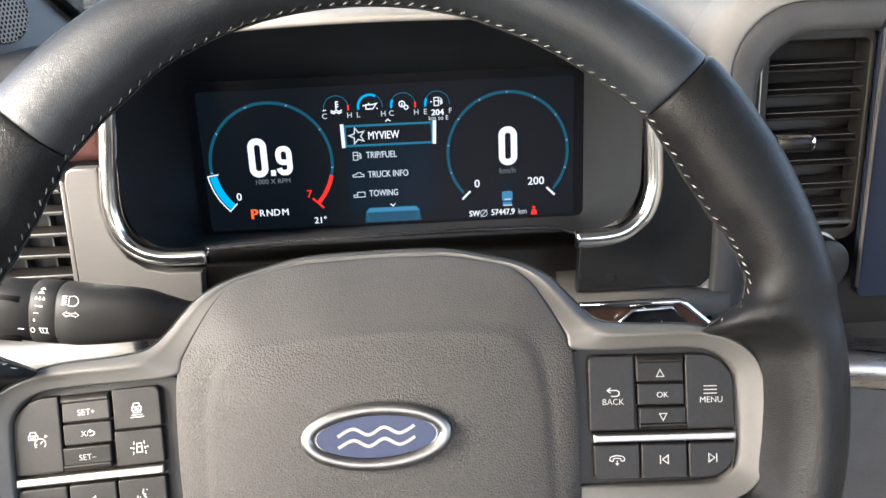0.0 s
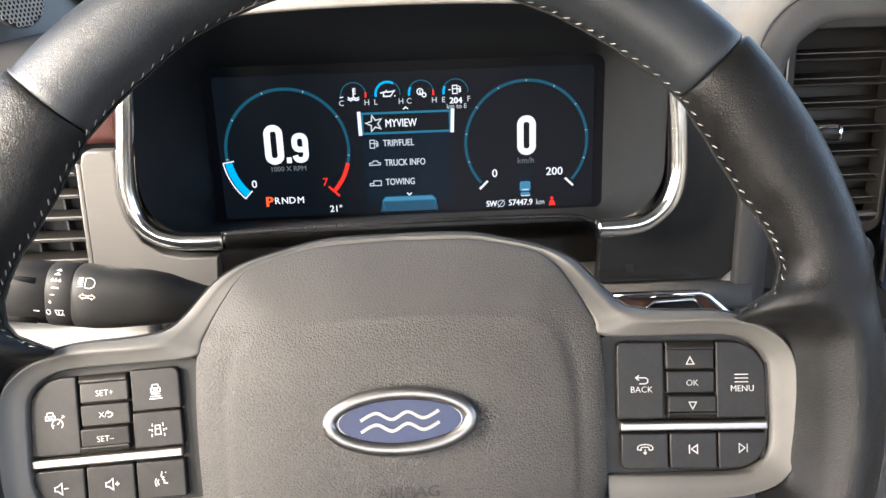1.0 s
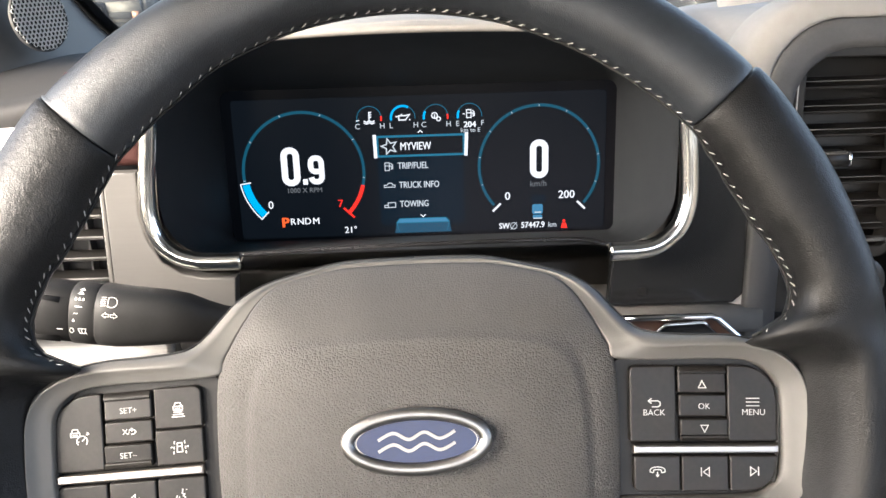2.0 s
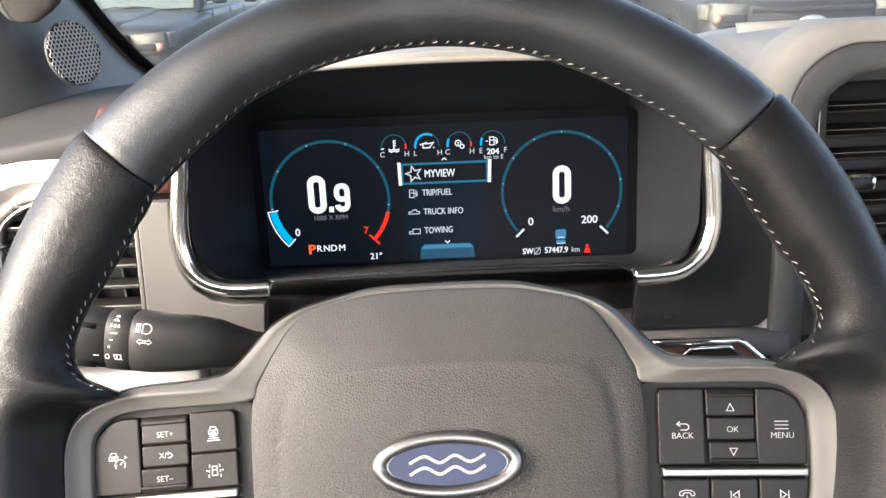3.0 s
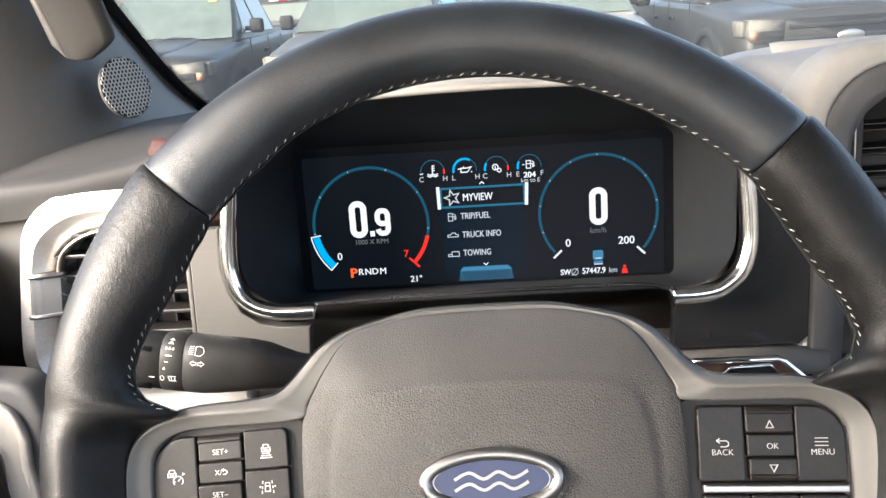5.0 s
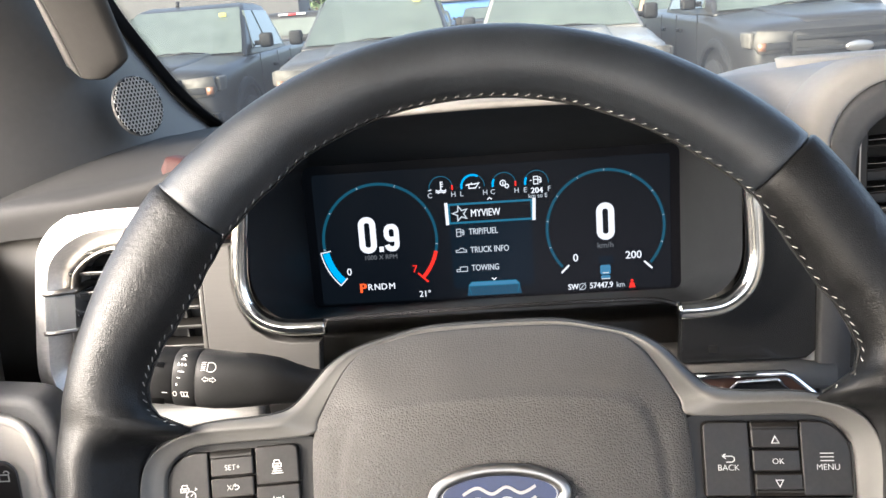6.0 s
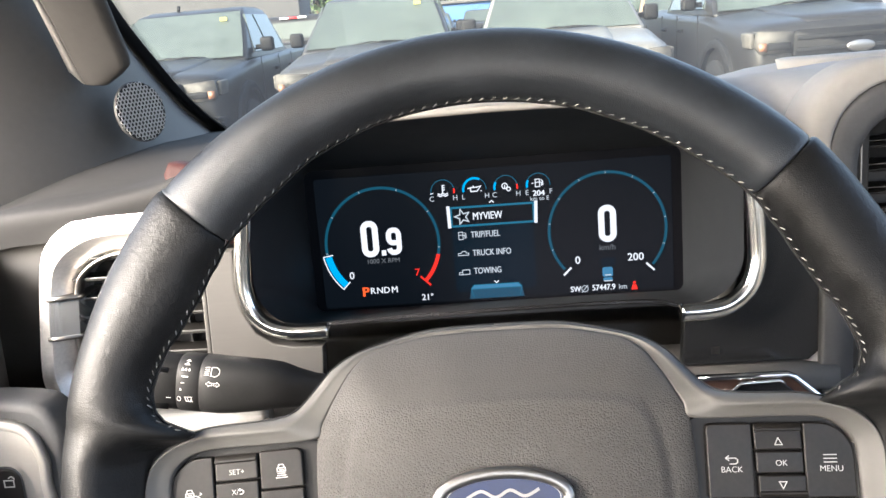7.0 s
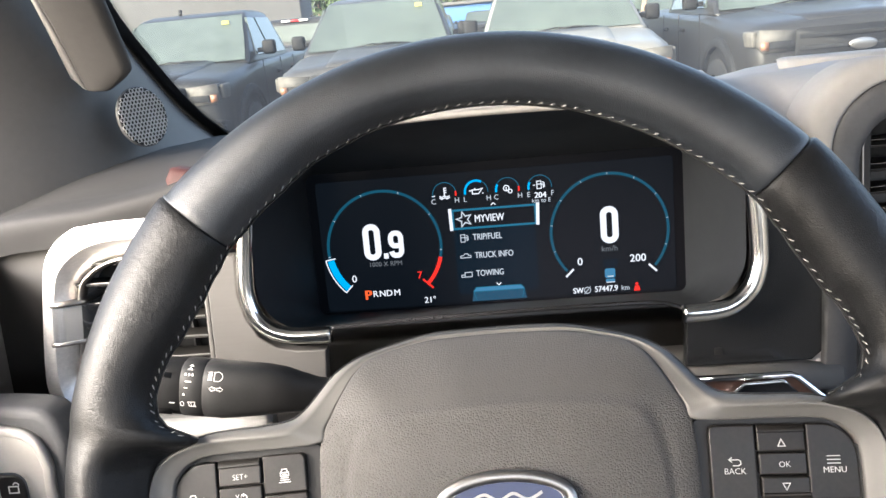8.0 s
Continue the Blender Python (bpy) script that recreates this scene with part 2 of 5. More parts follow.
PAD_LINKS.new(fading.outputs[0], [n for n in PAD_NODES if n.type == "BUMP"][0].inputs["Strength"])
SATIN = surface("satin_paint", (0.100, 0.096, 0.090), 0.48, metal=0.2, vary=0.06, scale=30, grain=0.05, grain_scale=1500)
BUTTON = surface("button_plastic", (0.0125, 0.0112, 0.0102), 0.42, spec=0.32, vary=0.4, scale=60, grain=0.12, grain_scale=2500, rough_vary=0.45)
BLACK_GLOSS = surface("gloss_black", (0.012, 0.012, 0.013), 0.16, vary=0.3, scale=30, rough_vary=0.4)
BLACK_SOFT = surface("soft_black", (0.060, 0.060, 0.061), 0.6, vary=0.2, scale=50, grain=0.3, grain_scale=1500)
STALK_PLASTIC = surface("stalk_plastic", (0.0095, 0.0095, 0.0098), 0.55, spec=0.22, vary=0.2, scale=50, grain=0.2, grain_scale=2200)
CHROME = surface("chrome", (0.78, 0.78, 0.78), 0.10, metal=1.0, vary=0.05, scale=60, rough_vary=0.5)
TRIM_CHROME = surface("trim_chrome", (0.76, 0.757, 0.735), 0.155, metal=1.0, vary=0.08, scale=70, rough_vary=0.55, grain=0.05, grain_scale=240)
CHROME_SATIN = surface("satin_chrome", (0.36, 0.335, 0.31), 0.34, metal=1.0, vary=0.06, scale=60)
BRUSHED = surface("brushed_aluminium", (0.80, 0.785, 0.76), 0.36, metal=0.75, vary=0.10, scale=14, stretch=(2, 40, 40), grain=0.06, grain_scale=60)
PANEL = surface("brushed_panel", (0.064, 0.0615, 0.059), 0.44, metal=0.3, vary=0.06, scale=12, stretch=(2, 60, 60), grain=0.06, grain_scale=50)
WHITE_INK = surface("white_ink", (0.46, 0.455, 0.44), 0.5, vary=0.03)
THREAD = surface("thread", (0.32, 0.31, 0.295), 0.75, vary=0.12, scale=900)
DASH_GREY = surface("dash_vinyl", (0.270, 0.259, 0.248), 0.70, spec=0.25, grain=0.10, grain_scale=1100, kind="leather", vary=0.08, scale=20)
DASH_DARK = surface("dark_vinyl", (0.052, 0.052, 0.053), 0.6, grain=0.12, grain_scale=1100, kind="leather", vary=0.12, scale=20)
PILLAR_GREY = surface("pillar_trim", (0.070, 0.067, 0.063), 0.66, spec=0.3, grain=0.3, grain_scale=1100, vary=0.10, scale=18)
BROWN = surface("brown_leather", (0.028, 0.008, 0.007), 0.6, spec=0.2, grain=0.4, grain_scale=900, kind="leather", vary=0.15, scale=30)
WOOD = surface("brown_wood", (0.065, 0.032, 0.021), 0.3, vary=0.3, scale=20, stretch=(1, 14, 14), coat=0.6)
EMBLEM_BLUE = surface("emblem_blue", (0.005, 0.012, 0.050), 0.34, vary=0.15, scale=80)
GRILLE_METAL = surface("speaker_metal", (0.50, 0.485, 0.465), 0.40, metal=0.4, vary=0.12, scale=200)
# near-black that stands in for the shade inside holes, ducts and grooves
HOLE_SHADE = surface("hole_shade", (0.006, 0.006, 0.006), 0.8, vary=0.2)
FRIT = surface("frit_black", (0.012, 0.012, 0.013), 0.45, vary=0.2)

# ---- steering wheel ----
def interp(keys, x):
    for (a, va), (b, vb) in zip(keys, keys[1:]):
        if a <= x <= b:
            t = (x - a) / (b - a)
            t = t * t * (3 - 2 * t)
            return va + (vb - va) * t
    return keys[0][1] if x < keys[0][0] else keys[-1][1]


RIM_OUT = 0.187
RIM_IN = [(-90, 0.152), (-32, 0.150), (-18, 0.148), (3.5, 0.146), (6.5, 0.137), (8.3, 0.1325), (9.1, 0.1390), (9.7, 0.1470), (11.4, 0.1520), (14.2, 0.1551), (17, 0.1549), (20.7, 0.1540), (25.7, 0.1512), (31.5, 0.1511), (36.8, 0.1526), (42, 0.1549), (52, 0.1546), (66, 0.1551), (75, 0.1558), (90, 0.1558)]


def rim_out(side):
    """The outer radius: fullest just below the joint of grip and rim."""
    return interp([(-60, 0.1860), (-20, 0.1866), (0, 0.1868), (18, 0.1872), (30, 0.1884), (42.15, 0.1897), (42.25, 0.1880), (60, RIM_OUT)], side)


def rim_in(phi):
    """The inner radius; the leather is a little fuller on the side of the left grip."""
    if phi <= 90:
        return interp(RIM_IN, phi)
    return interp(RIM_IN, 180 - phi) - interp([(118, 0), (128, 0.0024), (136, 0.0037), (147, 0.0030), (156, 0.0018), (164, 0.0014), (172, 0.0010)], phi)


def rim_section(phi, n=28, pinch=0.0):
    """The rim's cross-section at an angle, with its inner side drawn in at the spokes."""
    side = phi if -90 <= phi <= 90 else 180 - phi
    ri, ro = rim_in(phi), rim_out(side)
    rc, a = (ri + ro) / 2, (ro - ri) / 2
    b = interp([(-90, 0.0150), (-20, 0.0150), (0, 0.0155), (20, 0.0165), (38, 0.0160), (44, 0.0150), (90, 0.0150)], side)
    a, b = a - pinch, b - pinch
    under = interp([(20, 1.0), (55, 0.55)], side)
    w = interp([(-24, 0), (-17, 1), (4, 1), (9.5, 0)], side)
    out = []
    for k in range(n):
        q = 2 * math.pi * k / n
        c, s = math.cos(q), math.sin(q)
        c, s = math.copysign(abs(c) ** 0.92, c), math.copysign(abs(s) ** 0.92, s)
        r = rc + a * c
        dip = max(0.0, min(1.0, (0.25 - c) / 1.0))
        dip = w * 0.022 * dip * dip * (3 - 2 * dip)
        out.append((r * math.cos(radians(phi)), r * math.sin(radians(phi)), b * s * (1 if s > 0 else under) - (dip if s > 0 else dip * 0.3)))
    return out


def rim_piece(a0, a1, step=1.5):
    n = max(4, int((a1 - a0) / step))
    angles = [a0 + (a1 - a0) * k / n for k in range(n + 1)]
    rings = [rim_section(a0, pinch=0.0010), rim_section(a0 + 0.12, pinch=0.0006), rim_section(a0 + 0.4, pinch=0.0001)]
    rings += [rim_section(p) for p in angles[1:-1]]
    rings += [rim_section(a1 - 0.4, pinch=0.0001), rim_section(a1 - 0.12, pinch=0.0006), rim_section(a1, pinch=0.0010)]
    return loft(rings)


wheel = thing("steering_wheel", "black leather steering wheel with grey hub, buttons and white stitching", "steering wheel", WHEEL)
part("rim", rim_piece(42.24, 138.06), RIM_LEATHER, wheel, "smooth black leather rim top")
part("grip", rim_piece(-42.0, 42.14), GRIP_LEATHER, wheel, "creased black leather grip")
part("grip", rim_piece(138.16, 222.0), GRIP_LEATHER, wheel, "creased black leather grip")
part("rim", rim_piece(222.2, 317.8), RIM_LEATHER, wheel)


# white stitches along the inner side of the rim
def stitch_point(phi, q=172):
    side = phi if phi <= 90 else 180 - phi
    ri = rim_in(phi)
    q += interp([(42, 0), (62, 4), (90, 4), (118, 6), (138, 0), (180, 0)], phi)
    rc, a = (ri + rim_out(side)) / 2, (rim_out(side) - ri) / 2 + 0.0003
    c, s = math.cos(radians(q)), math.sin(radians(q))
    c, s = math.copysign(abs(c) ** 0.92, c), math.copysign(abs(s) ** 0.92, s)
    r = rc + a * c
    return Vector((r * math.cos(radians(phi)), r * math.sin(radians(phi)), 0.0158 * s))


line = [stitch_point(8.7 + 162.6 * k / 1200) for k in range(1201)]
stitch_mesh = loft([[(x, y * k * .8, z * k) for y, z in ((-0.00038, -0.0002), (-0.00028, 0.0003), (0.00028, 0.0003), (0.00038, -0.0002))] for x, k in ((-0.0014, 0.25), (-0.0009, 0.7), (0.0004, 0.75), (0.0013, 0.25))])
run, spots = 0.0, []
for a, b in zip(line, line[1:]):
    run += (b - a).length
    if run >= (0.0036 if b.y < 0.056 else 0.0049):
        run = 0.0
        spots.append((b, (b - a).normalized()))
stitch_mesh.materials.append(THREAD)
for i, (p, t) in enumerate(spots):
    inward = Vector((-p.x, -p.y, 0.10)).normalized()
    z = (inward - t * inward.dot(t)).normalized()
    y = z.cross(t)
    m = Matrix((t, y, z)).transposed().to_4x4()
    m.translation = p
    part("stitch", stitch_mesh, None, wheel, "", m @ pose(0, 0, 0, 0, 0, 32 + random.uniform(-10, 10)))
# a near-black bead for the shaded groove in which the stitches lie
part("seam", sweep([stitch_point(8.7 + 162.6 * k / 400, 182) for k in range(401)], round_profile(0.0012, 0.0012, 6)), HOLE_SHADE, wheel)

HUB_X = 0.0012
# grey satin bezel that frames hub and button pods: outer line, inner line, and where its ridge runs between them
OUT = [(0, .0586, -.038), (.021, .0583, -.0366), (.0335, .0573, -.0357), (.0455, .0546, -.0335), (.0600, .0506, -.0300), (.0685, .0470, -.0272), (.0757, .0420, -.0243), (.0812, .0358, -.0214), (.0862, .0295, -.0178), (.0910, .0248, -.0138), (.0965, .0228, -.0106), (.108, .0217, -.0079), (.125, .0208, -.0066), (.1370, .0180, -.0062), (.1475, .0128, -.0060), (.1535, .0060, -.0060), (.1560, -.0030, -.006), (.1562, -.0150, -.006), (.1555, -.0300, -.006), (.1540, -.0382, -.006), (.1495, -.0455, -.006), (.1420, -.0500, -.006), (.128, -.0530, -.007), (.105, -.0535, -.009), (.080, -.0535, -.012)]
INN = [(0, .0558, -.0330), (.0208, .0553, -.0318), (.0330, .0545, -.0308), (.0450, .0521, -.0290), (.0560, .0490, -.0262), (.0615, .0457, -.0235), (.0660, .0408, -.0205), (.0695, .0350, -.0176), (.0726, .0293, -.0150), (.0752, .0238, -.0128), (.0775, .0190, -.0114), (.0810, .0128, -.0098), (.1180, .0114, -.0090), (.1290, .0107, -.0090), (.1362, .0089, -.0090), (.1413, .0055, -.0090), (.1446, .0010, -.0090), (.1457, -.0050, -.0090), (.1455, -.0200, -.0090), (.1450, -.0300, -.0090), (.1434, -.0368, -.0090), (.1390, -.0414, -.0090), (.1320, -.0440, -.0090), (.105, -.0434, -.010), (.080, -.0425, -.012)]
RIDGE = [.45] * 4 + [.42, .40, .38, .36, .35, .34, .36, .38, .36, .30, .22, .14] + [.10] * 9


def bezel(sign):
    o = smoothline([(sign * x + HUB_X, y, z) for x, y, z in OUT], 5)
    q = smoothline([(sign * x + HUB_X, y, z) for x, y, z in INN], 5)
    rr = smoothline([(k, 0, 0) for k in RIDGE], 5)
    rings = []
    for a, b, k in zip(o, q, rr):
        r = k.x
        lift = .0012 + .0016 * max(0, r - .1)
        prof = ((0.0, -0.0080), (.012, -0.0026), (.04, -0.0016), (r * .55, lift - .0012), (r * .86, lift - .0002), (r, lift), (r + .05, lift - .00005), (r + .12, lift - .0004), (.60, .0003), (.90, .0001), (.96, -.0002), (.99, -.0014), (1.0, -.009))
        rings.append([a.lerp(b, t) + Vector((0, 0, h)) for t, h in prof])
    return loft(rings, closed=False, cap=False)


SEAM_BLACK = surface("seam_black", (0.012, 0.012, 0.012), 0.55, vary=0.3, scale=900, grain=0.5, grain_scale=900)
for sign in (1, -1):
    bz = part("bezel", bezel(sign), SATIN, wheel, "grey satin-painted spoke bezel")
    part("edge_seam", sweep(smoothline([(sign * (x + .0001) + HUB_X, y + .0002, z - .0030) for x, y, z in OUT], 5), round_profile(.0008, .0014, 8)), SEAM_BLACK, bz, "thin black edge seam")

# hub pad: bevelled all round, coarse grain on the front, finer on the top
def ring_of(keys, n=10):
    full = keys + [(-x, y, z) for x, y, z in reversed(keys) if abs(x) > 1e-6]
    return smoothline(full, n, closed=True)


PAD_EDGE = [(0, .0557, -.0385), (.0208, .0552, -.0372), (.0330, .0544, -.0360), (.0450, .0520, -.0342), (.0560, .0489, -.0312), (.0614, .0456, -.0285), (.0659, .0407, -.0255), (.0694, .0349, -.0226), (.0725, .0292, -.0200), (.0751, .0237, -.0180), (.0774, .0189, -.0170), (.0800, .0100, -.0165), (.0806, -.010, -.0165), (.0800, -.033, -.0170), (.0785, -.050, -.0185), (.070, -.072, -.022), (.03, -.078, -.024), (0, -.079, -.024)]
PAD_SHOULDER = [(x * 1.003, y + 0.0001, z + 0.0056) for x, y, z in PAD_EDGE]
PAD_CREASE = [(0, .0268, -.0068), (.013, .0268, -.0068), (.022, .0265, -.0068), (.034, .0257, -.0069), (.045, .0247, -.0070), (.052, .0237, -.0071), (.0575, .0217, -.0072), (.0615, .0185, -.0072), (.0642, .0145, -.0072), (.0660, .0100, -.0072), (.0672, .005, -.0072), (.0682, -.002, -.0070), (.0690, -.014, -.0069), (.0690, -.032, -.0070), (.0675, -.048, -.0073), (.056, -.062, -.009), (.026, -.066, -.009), (0, -.0665, -.009)]
PAD_FACE = [(x * 0.93, y * 0.93 - 0.0012, -.0042) for x, y, z in PAD_CREASE]
PAD_MID = [(x * 0.5, y * 0.5 - 0.006, -.0030) for x, y, z in PAD_CREASE]
def blend(A, B, t, lift=0.0):
    return [tuple(Vector(a).lerp(Vector(b), t) + Vector((0, 0, lift))) for a, b in zip(A, B)]
pad_rings = [ring_of(k) for k in (PAD_EDGE, blend(PAD_EDGE, PAD_SHOULDER, .8), PAD_SHOULDER, blend(PAD_SHOULDER, PAD_CREASE, 0.04, 0.0004), blend(PAD_SHOULDER, PAD_CREASE, 0.12, 0.0007), blend(PAD_SHOULDER, PAD_CREASE, 0.45, 0.0012), blend(PAD_SHOULDER, PAD_CREASE, 0.86, 0.0007), PAD_CREASE, blend(PAD_CREASE, PAD_FACE, 0.4, 0.0003), PAD_FACE, PAD_MID)]
pad_rings.append([(0.0 + p.x * 0.05, -0.012 + (p.y + 0.012) * 0.05, -0.0030) for p in pad_rings[-1]])
pad = part("airbag_cover", loft(pad_rings), PAD_VINYL, wheel, "grey grained airbag cover", Matrix.Translation((HUB_X, 0, 0)))
part("lettering", lettering("AIRBAG", 0.0062, 0.001, -0.0425, 0.0005, squeeze=1.13), surface("emboss_dark", (0.014, 0.0135, 0.013), 0.6, vary=0.1), pad, "embossed airbag lettering", Matrix.Translation((0, 0, -0.0031)))
bpy.context.view_layer.update()

# oval emblem: two plain wavy lines stand for its mark
EMBLEM_METAL = surface("emblem_metal", (0.27, 0.262, 0.25), 0.36, metal=1.0, vary=0.12, scale=80)
badge = part("emblem", plate([arc(0, 0, 0.0298, 0, 360, 64, 0.0123)[:-1]], 0.004, 0.0014, 4), EMBLEM_METAL, wheel, "chrome-ringed blue oval emblem", Matrix.Translation((0.0003, -0.0144, -0.0005)))
part("oval", plate([arc(0, 0, 0.0246, 0, 360, 64, 0.0094)[:-1]], 0.0012, 0.0003), EMBLEM_BLUE, badge, "blue enamel oval", Matrix.Translation((0, 0, 0.0005)))
part("ring", sweep([(x, y, 0.0006) for x, y in arc(0, 0, 0.0270, 0, 360, 72, 0.0107)[:-1]], round_profile(0.0052, 0.0034, 12), closed_path=True), EMBLEM_METAL, badge, "rounded satin chrome ring")
part("oval_line", strokes([arc(0, 0, 0.0236, 0, 360, 64, 0.0086)], 0.0003, 0.0002), CHROME_SATIN, badge, "", Matrix.Translation((0, 0, 0.0006)))
SILVER_INK = surface("silver_ink", (0.27, 0.262, 0.25), 0.4, metal=0.3, vary=0.08)
waves = [smoothline([(-.0150 + .0060 * k, .0022 - .0044 * n + (.0013 if k % 2 else -.0013), 0) for k in range(6)], 8) for n in range(2)]
part("flourish", strokes(waves, 0.0012, 0.0004), SILVER_INK, badge, "plain silver wavy lines", Matrix.Translation((0, 0, 0.0006)))


# button pods
POD_BLACK = surface("pod_black", (0.012, 0.0112, 0.0105), 0.45, vary=0.2, scale=60, spec=0.3)
def pod(sign):
    """Pod-local x runs outward from the hub."""
    m = pose(sign * 0.1162 + HUB_X, -0.0181, -0.0115, 0, 0, -sign * 2.3)
    base = part("button_pod", plate([rrect(-0.0400, -0.0285, 0.0310, 0.0300, 0.008)], 0.004, 0.0005), POD_BLACK, wheel, "black button pod base", m @ Matrix.Translation((0, 0, -0.0035)))
    if sign < 0:
        base.matrix_local = m @ Matrix.Translation((0.009, 0, -0.0035))
    return m


def key(m, sign, x0, y0, x1, y1, radii=None, icon=None, lift=0.0, tilt=0.0, name="button", drop=0.0, ridge=""):
    """One button with its printed icon; ridge: the edge along which a raised lip runs."""
    if sign < 0:
        x0, x1 = -x1, -x0
        if radii:
            radii = (radii[1], radii[0], radii[3], radii[2])
    cx, cy = (x0 + x1) / 2, (y0 + y1) / 2
    hw, hh = (x1 - x0) / 2, (y1 - y0) / 2
    b = part(name, plate([rrect(-hw, -hh, hw, hh, 0.0009, 6, radii)], 0.005, 0.0007, 3), BUTTON, wheel, "", m @ pose(cx, cy, lift, tilt))
    if ridge:
        k = 1 if ridge == "top" else -1
        sec = [(k * hh * f, h) for f, h in ((.38, -.0004), (.42, .0009), (.48, .0013), (.60, .0012), (.94, .0004), (.985, -.0010))]
        part("ridge", loft([[(x * hw, y, z) for y, z in sec] for x in (-.97, -.96, 0, .96, .97)]), BUTTON, b, "raised lip of the button")
    if icon is not None:
        part("icon", icon, WHITE_INK, b, "white icon", Matrix.Translation((0, -drop, 0.00005)))
    return b


R, L = pod(1), pod(-1)
back_arrow = [[(-.0016, .0030), (.0020, .0030), (.0029, .0024), (.0029, .0012), (.0020, .0006), (-.0004, .0006)], [(-.0006, .0040), (-.0019, .0030), (-.0006, .0020)]]
key(R, 1, -.0312, -.0039, -.0124, .0267, (.0009, .0009, .0009, .0026), join(strokes(back_arrow, .00036), lettering("BACK", .0035, .0004, -.0018, thin=.014)), drop=.0018)
key(R, 1, -.0116, .0158, .0078, .0267, None, strokes([[(-.0015, -.0012), (.0015, -.0012), (0, .0016), (-.0015, -.0012)]], .00032), 0.0002, -4, drop=.0022, ridge="top")
key(R, 1, -.0112, .0061, .0082, .0151, None, lettering("OK", .0034, 0.0006, 0, thin=.014), -0.0004, drop=.0004)
key(R, 1, -.0108, -.0038, .0086, .0054, None, strokes([[(-.0015, .0012), (0, -.0016), (.0015, .0012), (-.0015, .0012)]], .00032), 0.0002, 4, drop=-.0008, ridge="bottom")
key(R, 1, .0086, -.0039, .0288, .0267, (.0009, .0009, .0140, .0009), join(strokes([[(-.0027, y), (.0027, y)] for y in (.0039, .0024, .0009)], .00032), lettering("MENU", .0035, .0003, -.0018, thin=.014)), drop=.0018)
phone = smoothline([(-.0030, -.0002, 0), (-.0026, .0012, 0), (0, .0018, 0), (.0026, .0012, 0), (.0030, -.0002, 0), (.0016, -.0004, 0), (.0014, .0006, 0), (-.0014, .0006, 0), (-.0016, -.0004, 0), (-.0030, -.0002, 0)], 3)
key(R, 1, -.0298, -.0238, -.0110, -.0094, (.0026, .0009, .0009, .0009), strokes([phone, [(0, -.0002), (0, -.0020)], [(-.0006, -.0013), (0, -.0020), (.0006, -.0013)]], .00034), drop=-.0010)
key(R, 1, -.0104, -.0238, .0085, -.0094, None, strokes([[(-.0017, .0017), (-.0017, -.0017)], [(-.0009, 0), (.0015, .0017), (.0015, -.0017), (-.0009, 0)]], .00034), drop=-.0007)
key(R, 1, .0091, -.0238, .0285, -.0094, (.0009, .0120, .0009, .0009), strokes([[(.0017, .0017), (.0017, -.0017)], [(.0009, 0), (-.0015, .0017), (-.0015, -.0017), (.0009, 0)]], .00034), drop=-.0009)
part("chrome_strip", plate([rrect(-.0302, -.0084, .0288, -.0047, .00038)], .004, .0010, 3), CHROME_SATIN, wheel, "satin chrome strip", R @ Matrix.Translation((0, 0, 0.0012)))

car_front = [[(-.0014, .0014), (-.0010, .0026), (.0010, .0026), (.0014, .0014)], [(-.0018, .0012), (.0018, .0012), (.0018, -.0003), (-.0018, -.0003), (-.0018, .0012)], [(-.0010, .0004), (.0010, .0004)]]
follow = strokes(car_front + [[(-w, y), (w, y)] for w, y in ((.0017, -.0011), (.0021, -.0020), (.0026, -.0029))], .00033)
key(L, -1, -.0297, .0103, -.0107, .0266, (.0009, .0009, .0009, .0030), follow, drop=.0007)
lane = strokes([[(-.0009, .0018), (.0009, .0018), (.0011, -.0018), (-.0011, -.0018), (-.0009, .0018)], [(-.0009, .0004), (.0009, .0004)], [(-.0020, .0026), (-.0021, .0014)], [(-.0022, .0004), (-.0023, -.0006)], [(-.0024, -.0014), (-.0025, -.0026)], [(.0020, .0026), (.0021, .0014)], [(.0022, .0004), (.0023, -.0006)], [(.0024, -.0014), (.0025, -.0026)], [(-.0035, .0004), (-.0029, .0002), (-.0035, 0)], [(.0035, .0004), (.0029, .0002), (.0035, 0)]], .00033)
key(L, -1, -.0295, -.0042, -.0104, .0098, None, lane, drop=.0002)
key(L, -1, -.0097, .0154, .0093, .0264, None, lettering("SET+", .0033, 0.0002, 0, thin=.014), 0.0002, -4, drop=.0020, ridge="top")
key(L, -1, -.0094, .0060, .0098, .0146, None, join(lettering("X/", .0032, -.0010, 0, thin=.014), strokes([[(.0010, -.0009), (.0020, -.0009), (.0028, -.0003), (.0028, .0003), (.0020, .0009), (.0008, .0009)], [(.0014, .0015), (.0008, .0009), (.0014, .0003)]], .00032)), -0.0004)
key(L, -1, -.0088, -.0041, .0102, .0054, None, lettering("SET–", .0033, 0, 0, thin=.014), 0.0002, 4, drop=-.0004, ridge="bottom")
cruise = strokes([[(x - .0012, y + .0010) for x, y in ln] for ln in car_front] + [arc(.0014, -.0012, .0021, -40, 220, 14), [(.0014, -.0012), (.0024, -.0002)], [(-.0004, -.0014), (.0002, -.0014)], [(.0032, .0012), (.0042, .0016), (.0034, .0022)]], .00033)
key(L, -1, .0104, -.0040, .0300, .0263, (.0009, .0009, .0140, .0009), cruise, drop=.0017)
